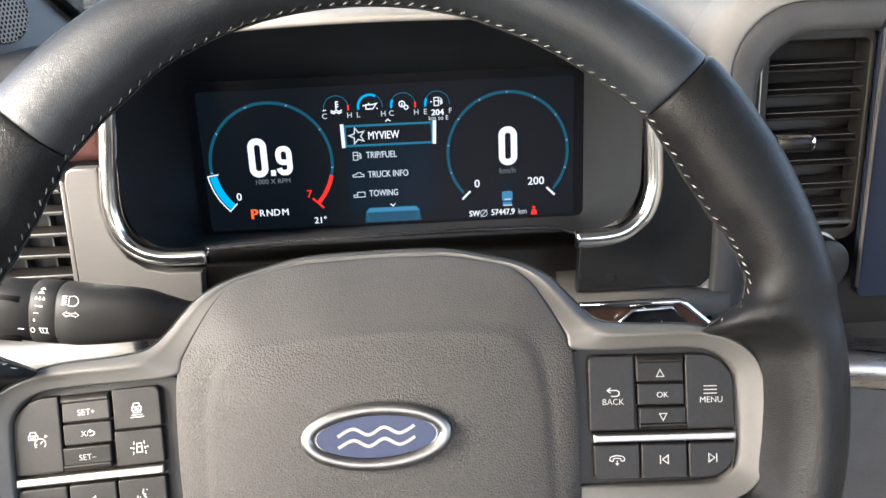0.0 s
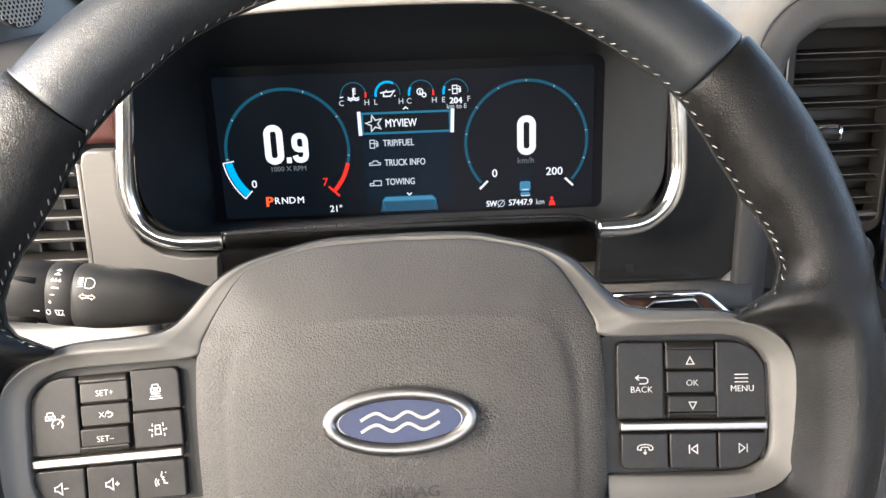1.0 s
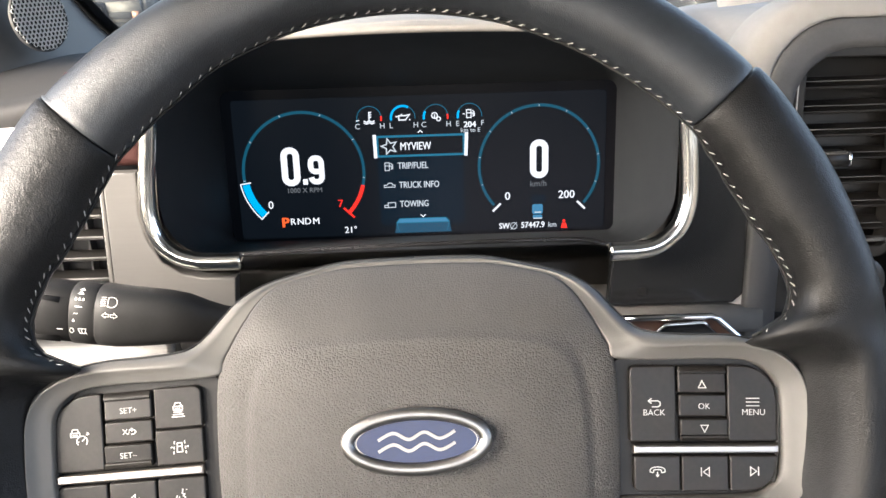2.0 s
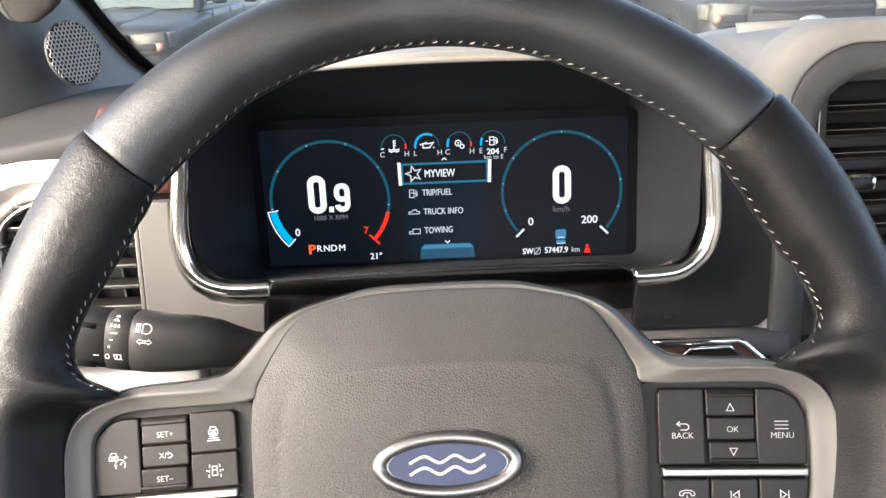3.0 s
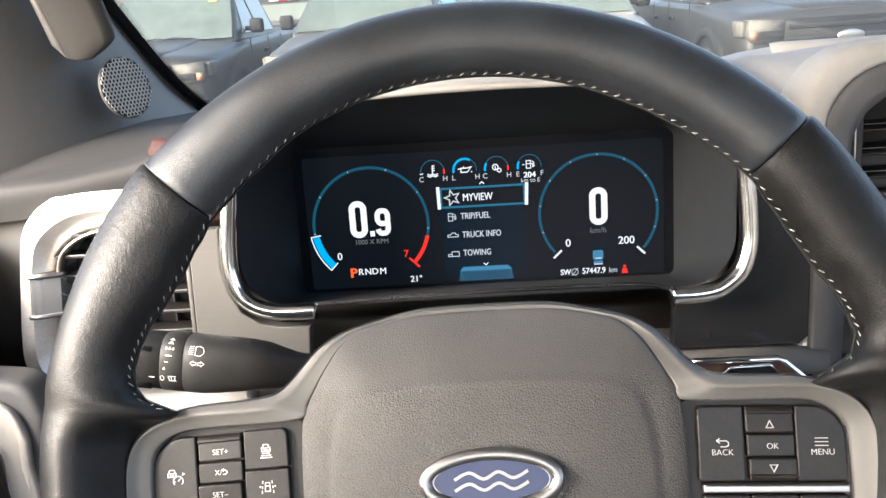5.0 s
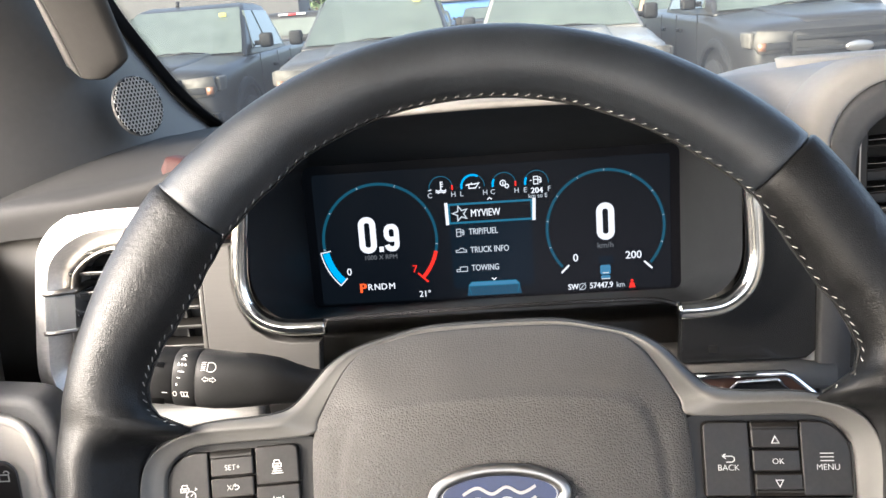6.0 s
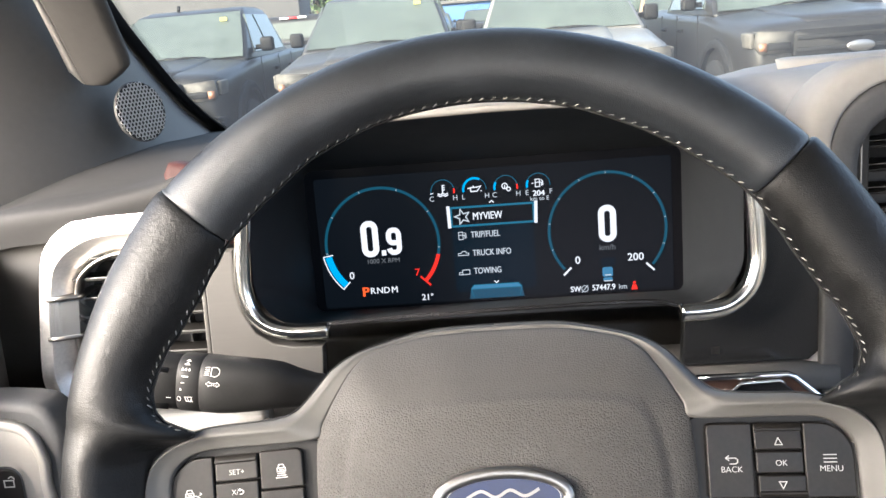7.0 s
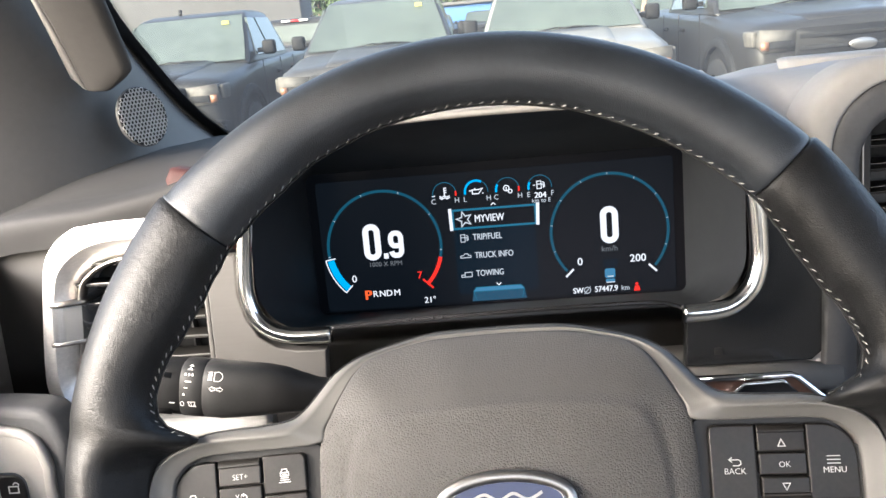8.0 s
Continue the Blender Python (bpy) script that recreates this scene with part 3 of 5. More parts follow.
speaker_icon = [[(-.0020, .0008), (-.0010, .0008), (.0008, .0022), (.0008, -.0022), (-.0010, -.0008), (-.0020, -.0008), (-.0020, .0008)]]
voice = strokes([[(.0004, .0030), (.0000, .0012), (.0010, .0008), (.0004, .0002), (.0012, -.0004), (.0010, -.0014), (.0024, -.0016)], arc(.0002, -.0010, .0016, 140, 220, 6), arc(.0002, -.0010, .0026, 145, 215, 6), [(.0016, .0026), (.0020, .0026)]], .00034)
key(L, -1, -.0292, -.0242, -.0102, -.0095, None, voice)
key(L, -1, -.0094, -.0242, .0092, -.0095, None, strokes(speaker_icon + [[(.0016, 0), (.0032, 0)], [(.0024, .0008), (.0024, -.0008)]], .00032))
key(L, -1, .0100, -.0242, .0295, -.0095, (.0009, .0110, .0009, .0009), strokes(speaker_icon + [[(.0016, 0), (.0032, 0)]], .00032))
part("chrome_strip", plate([rrect(-.0296, -.0084, .0290, -.0048, .00038)], .004, .0010, 3), CHROME_SATIN, wheel, "satin chrome strip", L @ Matrix.Translation((0, 0, 0.0012)))
# hub back and column that carry the wheel
part("hub_back", plate([rrect(-0.150, -0.055, 0.150, 0.017, 0.02), ], 0.010, 0.002), BLACK_SOFT, wheel, "", Matrix.Translation((0, 0, -0.0205)))
part("hub_back", plate([[(p.x * 0.98, p.y * 0.98) for p in ring_of(PAD_EDGE, 4)]], 0.03, 0.003), BLACK_SOFT, wheel, "", Matrix.Translation((0, 0, -0.044)))
part("column", lathe([(0.0, -0.26), (0.050, -0.26), (0.050, -0.09), (0.044, -0.07), (0.0, -0.07)], 24), BLACK_SOFT, wheel, "black steering column shroud")

# ---- instrument cluster ----
cluster = thing("instrument_cluster", "digital instrument cluster in a deep black hood with chrome trim", "instrument cluster", FACE)
def rr3(x0, y0, x1, y1, z, radii):
    return [(x, y, z) for x, y in rrect(x0, y0, x1, y1, 0.01, 10, radii)]
SOFT_HOOD = surface("hood_black", (0.017, 0.0193, 0.0225), 0.65, vary=0.15, scale=40, grain=0.2, grain_scale=1800, spec=0.22)
rings = [rr3(-.1600, -.0285, .1585, .1035, .130, (.032, .032, .060, .060)),
         rr3(-.1590, -.0300, .1575, .1035, .126, (.032, .032, .058, .058)),
         rr3(-.1540, -.0420, .1530, .0830, .060, (.020, .020, .030, .030)),
         rr3(-.1500, -.0530, .1500, .0640, .002, (.006, .006, .008, .008))]
hood = loft(rings, cap=False)
part("hood", hood, SOFT_HOOD, cluster, "matt black tunnel hood")
SCREEN_OFF = glow("screen_surround", (0.006, 0.009, 0.014), 0.013464)
part("faceplate", plate([rrect(-.152, -.056, .152, .066, .006)], .004, .0003), SCREEN_OFF, cluster, "", Matrix.Translation((0, 0, -0.0004)))
part("hood_lip", sweep(smoothline([(-.1500, .0810, .128), (-.142, .0890, .128), (-.10, .1015, .128), (0, .1052, .128), (.10, .1015, .128), (.142, .0890, .128), (.1495, .0810, .128)], 8), round_profile(.005, .007, 8)), DASH_GREY, cluster, "grey vinyl lip of the hood")
SCREEN = glow("screen_dark", (0.42, 0.68, 1.05), 0.0008)
display = part("display", plate([rrect(-.1430, -.0515, .1430, .0565, .003)], .0012, .0002), SCREEN, cluster, "lit colour display", Matrix.Translation((0, 0, 0.0002)))
RING_TEAL = glow("gauge_teal", (0.012, 0.125, 0.205), 0.058)
TRUCK_BLUE = glow("truck_body_blue", (0.03, 0.13, 0.23), 0.052)
TEAL = glow("ring_teal", (0.015, 0.14, 0.23), 0.098736)
CYAN = glow("bright_blue", (0.0, 0.33, 0.70), 0.11669)
WHITE = glow("display_white", (0.9, 0.93, 1.0), 0.08976)
GREY = glow("display_grey", (0.35, 0.38, 0.42), 0.040392)
DIM = glow("display_dim", (0.55, 0.6, 0.66), 0.098736)
RED = glow("display_red", (0.95, 0.03, 0.02), 0.10771)
ORANGE = glow("display_orange", (1.0, 0.12, 0.03), 0.10771)
BLUE_DIM = glow("display_navy", (0.004, 0.05, 0.10), 0.015708)
BLUE_MID = glow("truck_blue", (0.06, 0.24, 0.42), 0.0816)
RAD = 0.0465


def lit(name, me, material, z=0.0004, label=""):
    return part(name, me, material, display, label, Matrix.Translation((0, 0, z)))


def on(u, v):
    return (u * RAD, -v * RAD)


def gauge(cx, sweep_deg, n, filled):
    C = on(cx, 0)
    a = lambda k: 90 + sweep_deg / 2 - k * sweep_deg / n
    return C, a


# rev counter
C, A = gauge(-1.9617, 268.8, 7, 1)
lit("gauge_ring", strokes([arc(*C, RAD, A(0.93), A(6.22), 90)], .0023, .0001), RING_TEAL)
lit("gauge_band", strokes([arc(*C, RAD * 0.99, A(0), A(0.9), 16)], .0056, .0002), CYAN, 0.0006, "bright blue band")
lit("gauge_outline", strokes([arc(*C, RAD * 1.078, A(-0.02), A(0.93), 16)] + [[(C[0] + r * RAD * math.cos(radians(A(k))), C[1] + r * RAD * math.sin(radians(A(k)))) for r in (0.90, 1.085)] for k in (-0.02, 0.93)], .0009, .0001), WHITE, 0.0007)
lit("redline", strokes([arc(*C, RAD, A(6.2), A(7), 14)], .0030, .0002), RED, 0.0006, "red gauge band")
lit("redline_end", strokes([[(C[0] + r * RAD * math.cos(radians(A(7))), C[1] + r * RAD * math.sin(radians(A(7)))) for r in (0.88, 1.12)]], .0015, .0002), RED, 0.0007)
for k in range(1, 7):
    lit("tick", strokes([[(C[0] + r * RAD * math.cos(radians(A(k))), C[1] + r * RAD * math.sin(radians(A(k)))) for r in (0.980, 1.016)]], .0004, .0001), DIM, 0.0008)
ZERO = [(x, y) for x, y in rrect(-.0047, -.01265, .0047, .01265, .0044, 6)]
ZERO.append(ZERO[0])
NINE = [(.0053, .0010), (.0053, .0050)] + arc(.0011, .0050, .0042, 0, 90, 6)[1:] + arc(-.0011, .0050, .0042, 90, 180, 6) + arc(-.0011, .0030, .0042, 180, 270, 6) + [(.0053, -.0012)]
NINE_TAIL = [(.0053, .0040), (.0053, -.0050)] + arc(.0011, -.0050, .0042, 0, -90, 6)[1:] + arc(-.0011, -.0050, .0042, 270, 190, 6)
def shifted(ln, u, v, k=1.0):
    cx, cy = on(u, v)
    return [(x * k + cx, y + cy) for x, y in ln]
lit("digit", strokes([shifted(ZERO, -2.175, -.11)], .0049, .0002), WHITE, 0.0004, "white digit")
lit("digit", join(strokes([shifted(NINE, -1.752, -.045, .78)], .0042, .0002), strokes([shifted(NINE_TAIL, -1.752, -.045, .78)], .0042, .00025), plate([rrect(*on(-1.985, .20), *on(-1.905, .105), .0003)], .0002, .00003)), WHITE, 0.0004, "white digit")
lit("caption", lettering("1000 X RPM", .0054, *on(-1.971, .297)), GREY)
lit("scale_mark", lettering("0", .0085, *on(-2.555, .535), bold=0.004), WHITE)
lit("scale_mark", lettering("7", .0085, *on(-1.385, .545), bold=0.004), RED)
lit("gear_letter", lettering("P", .0112, *on(-2.335, .848), bold=0.02), ORANGE, 0.0004, "orange selected gear letter")
for ch, u in zip("RNDM", (-2.205, -2.078, -1.955, -1.815)):
    lit("gear_letter", lettering(ch, .0074, *on(u, .832), bold=0.006), WHITE)
lit("temperature", lettering("21°", .0072, *on(-1.235, 1.005), bold=0.006), WHITE)
# speedometer
C, A = gauge(1.9617, 268.3, 10, 0)
lit("gauge_ring", strokes([arc(*C, RAD, A(0.12), A(9.88), 110)], .0023, .0001), RING_TEAL)
for k in range(1, 10):
    lit("tick", strokes([[(C[0] + r * RAD * math.cos(radians(A(k))), C[1] + r * RAD * math.sin(radians(A(k)))) for r in (0.980, 1.016)]], .0004, .0001), DIM, 0.0008)
for k in (0, 10):
    lit("end_mark", strokes([[(C[0] + r * RAD * math.cos(radians(A(k))), C[1] + r * RAD * math.sin(radians(A(k)))) for r in (0.90, 1.09)]], .0016, .0002), WHITE, 0.0008)
lit("digit", strokes([shifted(ZERO, 1.965, -.11)], .0049, .0002), WHITE, 0.0004, "white digit")
lit("caption", lettering("km/h", .0066, *on(1.953, .31)), GREY)
lit("scale_mark", lettering("0", .0088, *on(1.433, .511), bold=0.006), WHITE)
lit("scale_mark", lettering("200", .0088, *on(2.429, .512), bold=0.006), WHITE)
lit("car_picture", join(plate([rrect(*on(1.85, .83), *on(2.03, .66), .0015)], .0002, .00003), plate([rrect(*on(1.86, 1.005 - .1), *on(2.02, .845), .001)], .0002, .00003)), BLUE_MID)
lit("car_picture", plate([rrect(*on(1.83, .64), *on(2.08, .50), .0008)], .0002, .00003), BLUE_DIM)
lit("car_line", strokes([[on(1.87, .905), on(2.02, .905)], [on(1.89, .80), on(2.0, .80)]], .0008, .0002), DIM)
lit("odometer", lettering("SW", .0066, *on(1.375, 1.028), bold=0.012, squeeze=0.85), WHITE)
lit("icon", strokes([arc(*on(1.535, 1.025), .0026, 0, 360, 16), [on(1.48, 1.09), on(1.59, .96)]], .0005), DIM)
lit("odometer", lettering("57447.9", .0068, *on(1.862, 1.022), bold=0.010, squeeze=0.86), WHITE)
lit("odometer", lettering("km", .0062, *on(2.195, 1.025), squeeze=0.9), DIM)
belt_icon = join(plate([arc(*on(2.392, .965), .0012, 0, 360, 10)[:-1]], .0002, .00003), plate([[on(2.36, 1.00), on(2.34, 1.09), on(2.45, 1.09), on(2.425, 1.00)]], .0002, .00003))
lit("warning_icon", belt_icon, RED, 0.0005, "red warning icon")
# small gauges
for (gx, lo, hi), (a0, a1) in zip(((-.829, "C", "H"), (-.278, "L", "H"), (.261, "C", "H"), (.817, "E", "F")), ((190, 180), (190, 60), (190, 150), (190, 152))):
    c = on(gx, -.86)
    lit("small_ring", strokes([arc(*c, .0094, 195, -5, 24)], .0005, .0001), TEAL)
    if a0 - a1 > 20:
        lit("small_band", strokes([arc(*c, .0090, a0, a1, 14)], .0017, .0002), CYAN, 0.0006)
    else:
        lit("small_mark", strokes([[(c[0] - .0102, c[1] - .0014), (c[0] - .0076, c[1] - .0010)]], .0007), WHITE)
    if hi == "H" and lo == "C":
        lit("small_red", strokes([arc(*c, .0092, 12, -12, 6)], .0013, .0002), RED, 0.0006)
    lit("scale_mark", lettering(lo, .0058, c[0] - .0092, c[1] - .0058), DIM)
    lit("scale_mark", lettering(hi, .0058, c[0] + .0098, c[1] - .0058), DIM)
c = on(-.829, -.86)
lit("icon", strokes([[(c[0], c[1] - .0012), (c[0], c[1] + .0052)], [(c[0], c[1] + .0048), (c[0] + .0018, c[1] + .0048)], [(c[0], c[1] + .003), (c[0] + .0018, c[1] + .003)], [(c[0], c[1] + .0012), (c[0] + .0018, c[1] + .0012)]] + [[(c[0] + x, c[1] - y + .0005 * (-1) ** i) for i, x in enumerate((-.0042, -.0021, 0, .0021, .0042))] for y in (.0020, .0034)], .0009), WHITE)
c = on(-.278, -.86)
lit("icon", strokes([[(c[0] - .003, c[1] - .0016), (c[0] - .003, c[1] + .0016), (c[0] + .002, c[1] + .0016), (c[0] + .0052, c[1] + .0024), (c[0] + .002, c[1] - .0016), (c[0] - .003, c[1] - .0016)], [(c[0] - .0055, c[1] + .001), (c[0] - .003, c[1] + .0012)], [(c[0] - .0008, c[1] + .0016), (c[0] - .0008, c[1] + .003)], [(c[0] + .0052, c[1] - .001), (c[0] + .0054, c[1] - .002)]], .0009), WHITE)
c = on(.261, -.86)
lit("icon", strokes([arc(c[0] - .0008, c[1] + .0010, .0022, 0, 360, 12), arc(c[0] + .0022, c[1] - .0016, .0015, 0, 360, 10), [(c[0] - .0008, c[1] + .002), (c[0] - .0008, c[1] - .0016)]], .0008), WHITE)
c = on(.817, -.86)
PUMP = [[(-.0022, -.0030), (-.0022, .0030), (.0012, .0030), (.0012, -.0030), (-.0022, -.0030)], [(-.0022, .0006), (.0012, .0006)], [(.0012, .0004), (.0028, .0004), (.0028, -.0020), (.0038, -.0014), (.0036, .0014), (.0022, .0026)]]
lit("icon", strokes([[(c[0] + x, c[1] + y + .0016) for x, y in ln] for ln in PUMP] + [[(c[0] - .0052, c[1] + .0016), (c[0] - .0036, c[1] + .0016)]], .0007), WHITE)
lit("range", lettering("204", .0064, *on(.820, -.715), bold=0.016), WHITE)
lit("caption", lettering("km to E", .0048, *on(.830, -.625)), DIM)
# menu
lit("menu_glow", plate([rrect(*on(-.72, .95), *on(.70, -.22), .004)], .0001, .00002), BLUE_DIM, 0.0002)
lit("menu_frame", strokes([[on(-.715, -.56), on(.715, -.56), on(.715, -.235), on(-.715, -.235), on(-.715, -.56)]], .0017, .0002), TEAL, 0.0005)
lit("menu_bar", strokes([[on(-.760, -.596), on(-.752, -.208)]], .0026, .0002), WHITE, 0.0006)
lit("menu_bar", strokes([[on(.762, -.592), on(.744, -.207)]], .0026, .0002), WHITE, 0.0006)
star = [on(-.52 + (.135 if i % 2 == 0 else .058) * math.cos(radians(104 + 36 * i)), -.395 - (.135 if i % 2 == 0 else .058) * math.sin(radians(104 + 36 * i))) for i in range(11)]
lit("icon", strokes([star], .0010), DIM)
for word, u, v, size in (("MYVIEW", -.345, -.385, .0100), ("TRIP/FUEL", -.395, -.064, .0084), ("TRUCK INFO", -.385, .262, .0084), ("TOWING", -.385, .586, .0084)):
    lit("menu_item", lettering(word, size * .86, *on(u, v), align="LEFT", bold=0.006, squeeze=0.74), WHITE if v < -.3 else DIM)
c = on(-.56, -.06)
lit("icon", strokes([[(c[0] + x, c[1] + y) for x, y in ln] for ln in PUMP], .0006), DIM)
c = on(-.545, .262)
CARSIDE = [[(-.0042, -.0012), (-.0042, .0004), (-.0020, .0006), (-.0008, .0020), (.0018, .0020), (.0022, .0006), (.0042, .0004), (.0042, -.0012), (-.0042, -.0012)]]
lit("icon", strokes([[(c[0] + x, c[1] + y) for x, y in ln] for ln in CARSIDE], .0006), DIM)
c = on(-.545, .60)
lit("icon", strokes([[(c[0] + x, c[1] + y) for x, y in ln] for ln in [[(-.0018, -.0016), (-.0018, .0022), (.0040, .0022), (.0040, -.0016), (-.0018, -.0016)], [(-.0018, -.0016), (-.0046, -.0016), (-.0046, .0002), (-.0018, .0002)]]], .0006), DIM)
lit("chevron", strokes([[on(-.04, -.610), on(0.0, -.645), on(.04, -.610)]], .0008), WHITE)
lit("chevron", strokes([[on(-.04, .775), on(0.0, .815), on(.04, .775)]], .0008), WHITE)
lit("truck_picture", plate([[on(-.49, 1.085), on(-.455, .90), on(-.40, .835), on(.38, .835), on(.44, .90), on(.475, 1.085)]], .0002, .00003), TRUCK_BLUE, 0.0003)
lit("truck_picture", plate([[on(-.45, .905), on(-.40, .835), on(.38, .835), on(.43, .905)]], .0002, .00003), BLUE_MID, 0.0004)
lit("truck_line", strokes([[on(-.45, .91), on(.43, .91)], [on(-.41, 1.06), on(-.455, .90), on(-.40, .835), on(.38, .835), on(.44, .90), on(.40, 1.06)]], .0006, .0001), TEAL, 0.0005)
# chrome trim either side, foot turned in below
CH_L = smoothline([(-.1555, .093, .126), (-.1600, .070, .130), (-.1640, .040, .131), (-.1670, .016, .132), (-.1672, -.0020, .133), (-.1630, -.0165, .134), (-.1535, -.0262, .135), (-.1405, -.0306, .136), (-.1260, -.0314, .1365), (-.1125, -.0314, .137)], 10)
CH_R = smoothline([(.1550, .093, .126), (.1615, .066, .130), (.1655, .036, .131), (.1672, .008, .132), (.1662, -.0070, .133), (.1612, -.0198, .134), (.1500, -.0296, .135), (.1370, -.0330, .136), (.1175, -.0334, .137)], 10)
for pts in (CH_L, CH_R):
    prof = [(-.0048, -.004), (-.0048, .0006), (-.0036, .0020), (-.0010, .0028), (.0020, .0022), (.0038, .0006), (.0046, -.0030), (.0046, -.006), (-.0040, -.006)]
    prof = [(-a * 1.22, b * 1.25) for a, b in prof] if pts is CH_R else [(a * 1.12, b * 1.2) for a, b in prof]
    part("chrome_trim", sweep(pts, prof, up=Vector((0, 0, 1))), TRIM_CHROME, cluster, "bright chrome trim strip")
part("lower_lip", sweep(smoothline([(-.114, -.0275, .132), (-.06, -.0255, .132), (0, -.0245, .132), (.06, -.0242, .132), (.100, -.0250, .132), (.116, -.0290, .132)], 8), round_profile(.003, .0036, 8)), BLACK_GLOSS, cluster)

# ---- dash ----
def grid_sheet(rows, smooth=True):
    """A sheet through rows of points, each row a smooth line of the same count."""
    return loft(rows, closed=False, cap=False, smooth=smooth)


def dash_part(name, me, material, label, category="dashboard", m=None, kind="structure"):
    return solid(name, me, material, label, category, FACE @ m if m is not None else FACE, kind)


# dash top: from the hood's lip forward to the foot of the windscreen, sinking to the driver's side
def top_row(x, front):
    """One line of the dash top, from its front edge forward to the foot of the glass."""
    back = interp([(-.4, .092), (-.2, .092), (-.15, .104), (.15, .110), (.23, .1125), (.265, .119), (.30, .1225), (1.2, .1225)], x)
    return smoothline(front + [(x * 1.01, back - .003, -.10), (x * 1.01, back, -.22), (x * 1.01, min(back, .102), -.42), (x * 1.01, .094, -.55)], 6)


def lip_row(x, yf, zf):
    skirt = .003 if x > -.18 else .022
    edge = [(x, yf - .0030, zf + .003), (x, yf - .0012, zf - .001), (x, yf + .0008, zf - .008)] if skirt < .01 else [(x, yf - skirt, zf - .002), (x, yf - .004, zf + .004), (x, yf + .003, zf - .006)]
    return top_row(x, edge + [(x, yf + .005, zf - .05), (x, yf + .008, 0.02)])


# the driver's end of the dash: the same vinyl, darkened to stand for its shade
dash_part("dash_end", grid_sheet([lip_row(*k) for k in ((-.40, .046, .100), (-.36, .053, .110), (-.33, .058, .118), (-.27, .062, .126), (-.22, .070, .128), (-.19, .079, .128), (-.171, .086, .128))]), surface("dash_end_shaded_vinyl", (0.021, 0.021, 0.0215), 0.75, spec=0.18, grain=0.12, grain_scale=1100, kind="leather", vary=0.12, scale=20), "moulded end of the dash, its shade put into the colour")
rows = [lip_row(*k) for k in ((-.170, .0865, .128), (-.10, .1065, .128), (0, .1105, .128), (.10, .1080, .128), (.148, .098, .126))]
# the slope between the hood and the centre stack, then the hollow beside the stack's housing
for x, low, mid in ((.160, .078, .094), (.172, .060, .083), (.186, .056, .078), (.198, .058, .078)):
    rows.append(top_row(x, [(x, low, .116), (x, mid - .003, .104), (x, mid + .013, .062), (x, mid + .026, .024), (x, .1125, -.012)]))
for x, y in ((.206, .076), (.212, .088), (.222, .0985), (.241, .1095), (.265, .1160), (.30, .1175), (.45, .1175), (.80, .116), (1.15, .110)):
    rows.append(top_row(x, [(x, y - .02, .088), (x, y, .084), (x, y + (.108 - y) * .35, .060), (x, y + (.113 - y) * .75, .024), (x, .1140, -.012)]))
dash_part("dash_top", grid_sheet(rows), DASH_GREY, "grey vinyl dash top under the windscreen")
# flat raised panel at the foot of the glass
dash_part("defroster_ridge", loft([[(x, .108, -.085 - s), (x, .1205, -.090 - s), (x, .1232, -.093 - s), (x, .1243, -.100 - s), (x + .052 - k, .1275, -.25), (x + .052 - k, .1265, -.256), (x + .05 - k, .105, -.26), (x, .105, -.085 - s)] for x, s, k in ((.264, .02, 0), (.269, .006, 0), (.30, 0, .01), (.45, 0, .05), (1.0, 0, .05))]), DASH_GREY, "raised grey panel on the dash top")

# satin grey brushed panel beside the cluster
panel = thing("trim_panel", "warm grey brushed trim panel beside the cluster", "trim panel", FACE)
part("face", plate([[(-.1960, -.100), (-.1225, -.100), (-.1180, -.0425), (-.1380, -.0420), (-.1515, -.0390), (-.1625, -.0310), (-.1705, -.0160), (-.1732, .0000), (-.1722, .0262), (-.1880, .0262), (-.1908, .0240), (-.1925, .0180)]], .012, .0012, 3), PANEL, panel, "", Matrix.Translation((0, 0, .131)))
part("side", plate([[(-.2005, -.100), (-.1972, -.100), (-.1937, .0180), (-.1965, .0190)]], .012, .0008), PANEL, panel, "", Matrix.Translation((0, 0, .128)))
# brown leather strip above it
dash_part("leather_flank", loft([[(x * k + (1 - k) * -.196, y * k + (1 - k) * .058, z) for x, y in ((-.1690, .0285), (-.1970, .0285), (-.2040, .0420), (-.2110, .0600), (-.2150, .0790), (-.2110, .0860), (-.1950, .0830), (-.1690, .0700))] for k, z in ((1.0, .100), (1.0, .118), (.95, .1215), (.8, .1235))]), BROWN, "reddish brown leather beside the cluster hood")
# closed dash behind: dark carrier that fills the gaps
carrier = thing("dash_carrier", "black dash carrier behind the trim", "dashboard", FACE, kind="structure")
for b in ((-.40, -.30, .02, -.172, .045, .095), (-.174, -.30, .02, .174, -.058, .060), (.172, -.30, .02, .60, .050, .070)):
    part("block", box(*b, .004), POD_BLACK, carrier)
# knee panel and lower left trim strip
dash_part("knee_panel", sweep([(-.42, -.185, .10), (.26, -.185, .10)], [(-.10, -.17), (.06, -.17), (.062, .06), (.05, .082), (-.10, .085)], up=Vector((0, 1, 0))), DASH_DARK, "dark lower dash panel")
LOWER_METAL = surface("lower_metal", (0.11, 0.108, 0.105), 0.42, metal=0.4, vary=0.4, scale=14, stretch=(2, 50, 50), grain=0.06, grain_scale=60)
lower = thing("lower_trim", "bright brushed lower dash trim strip", "trim strip", FACE)
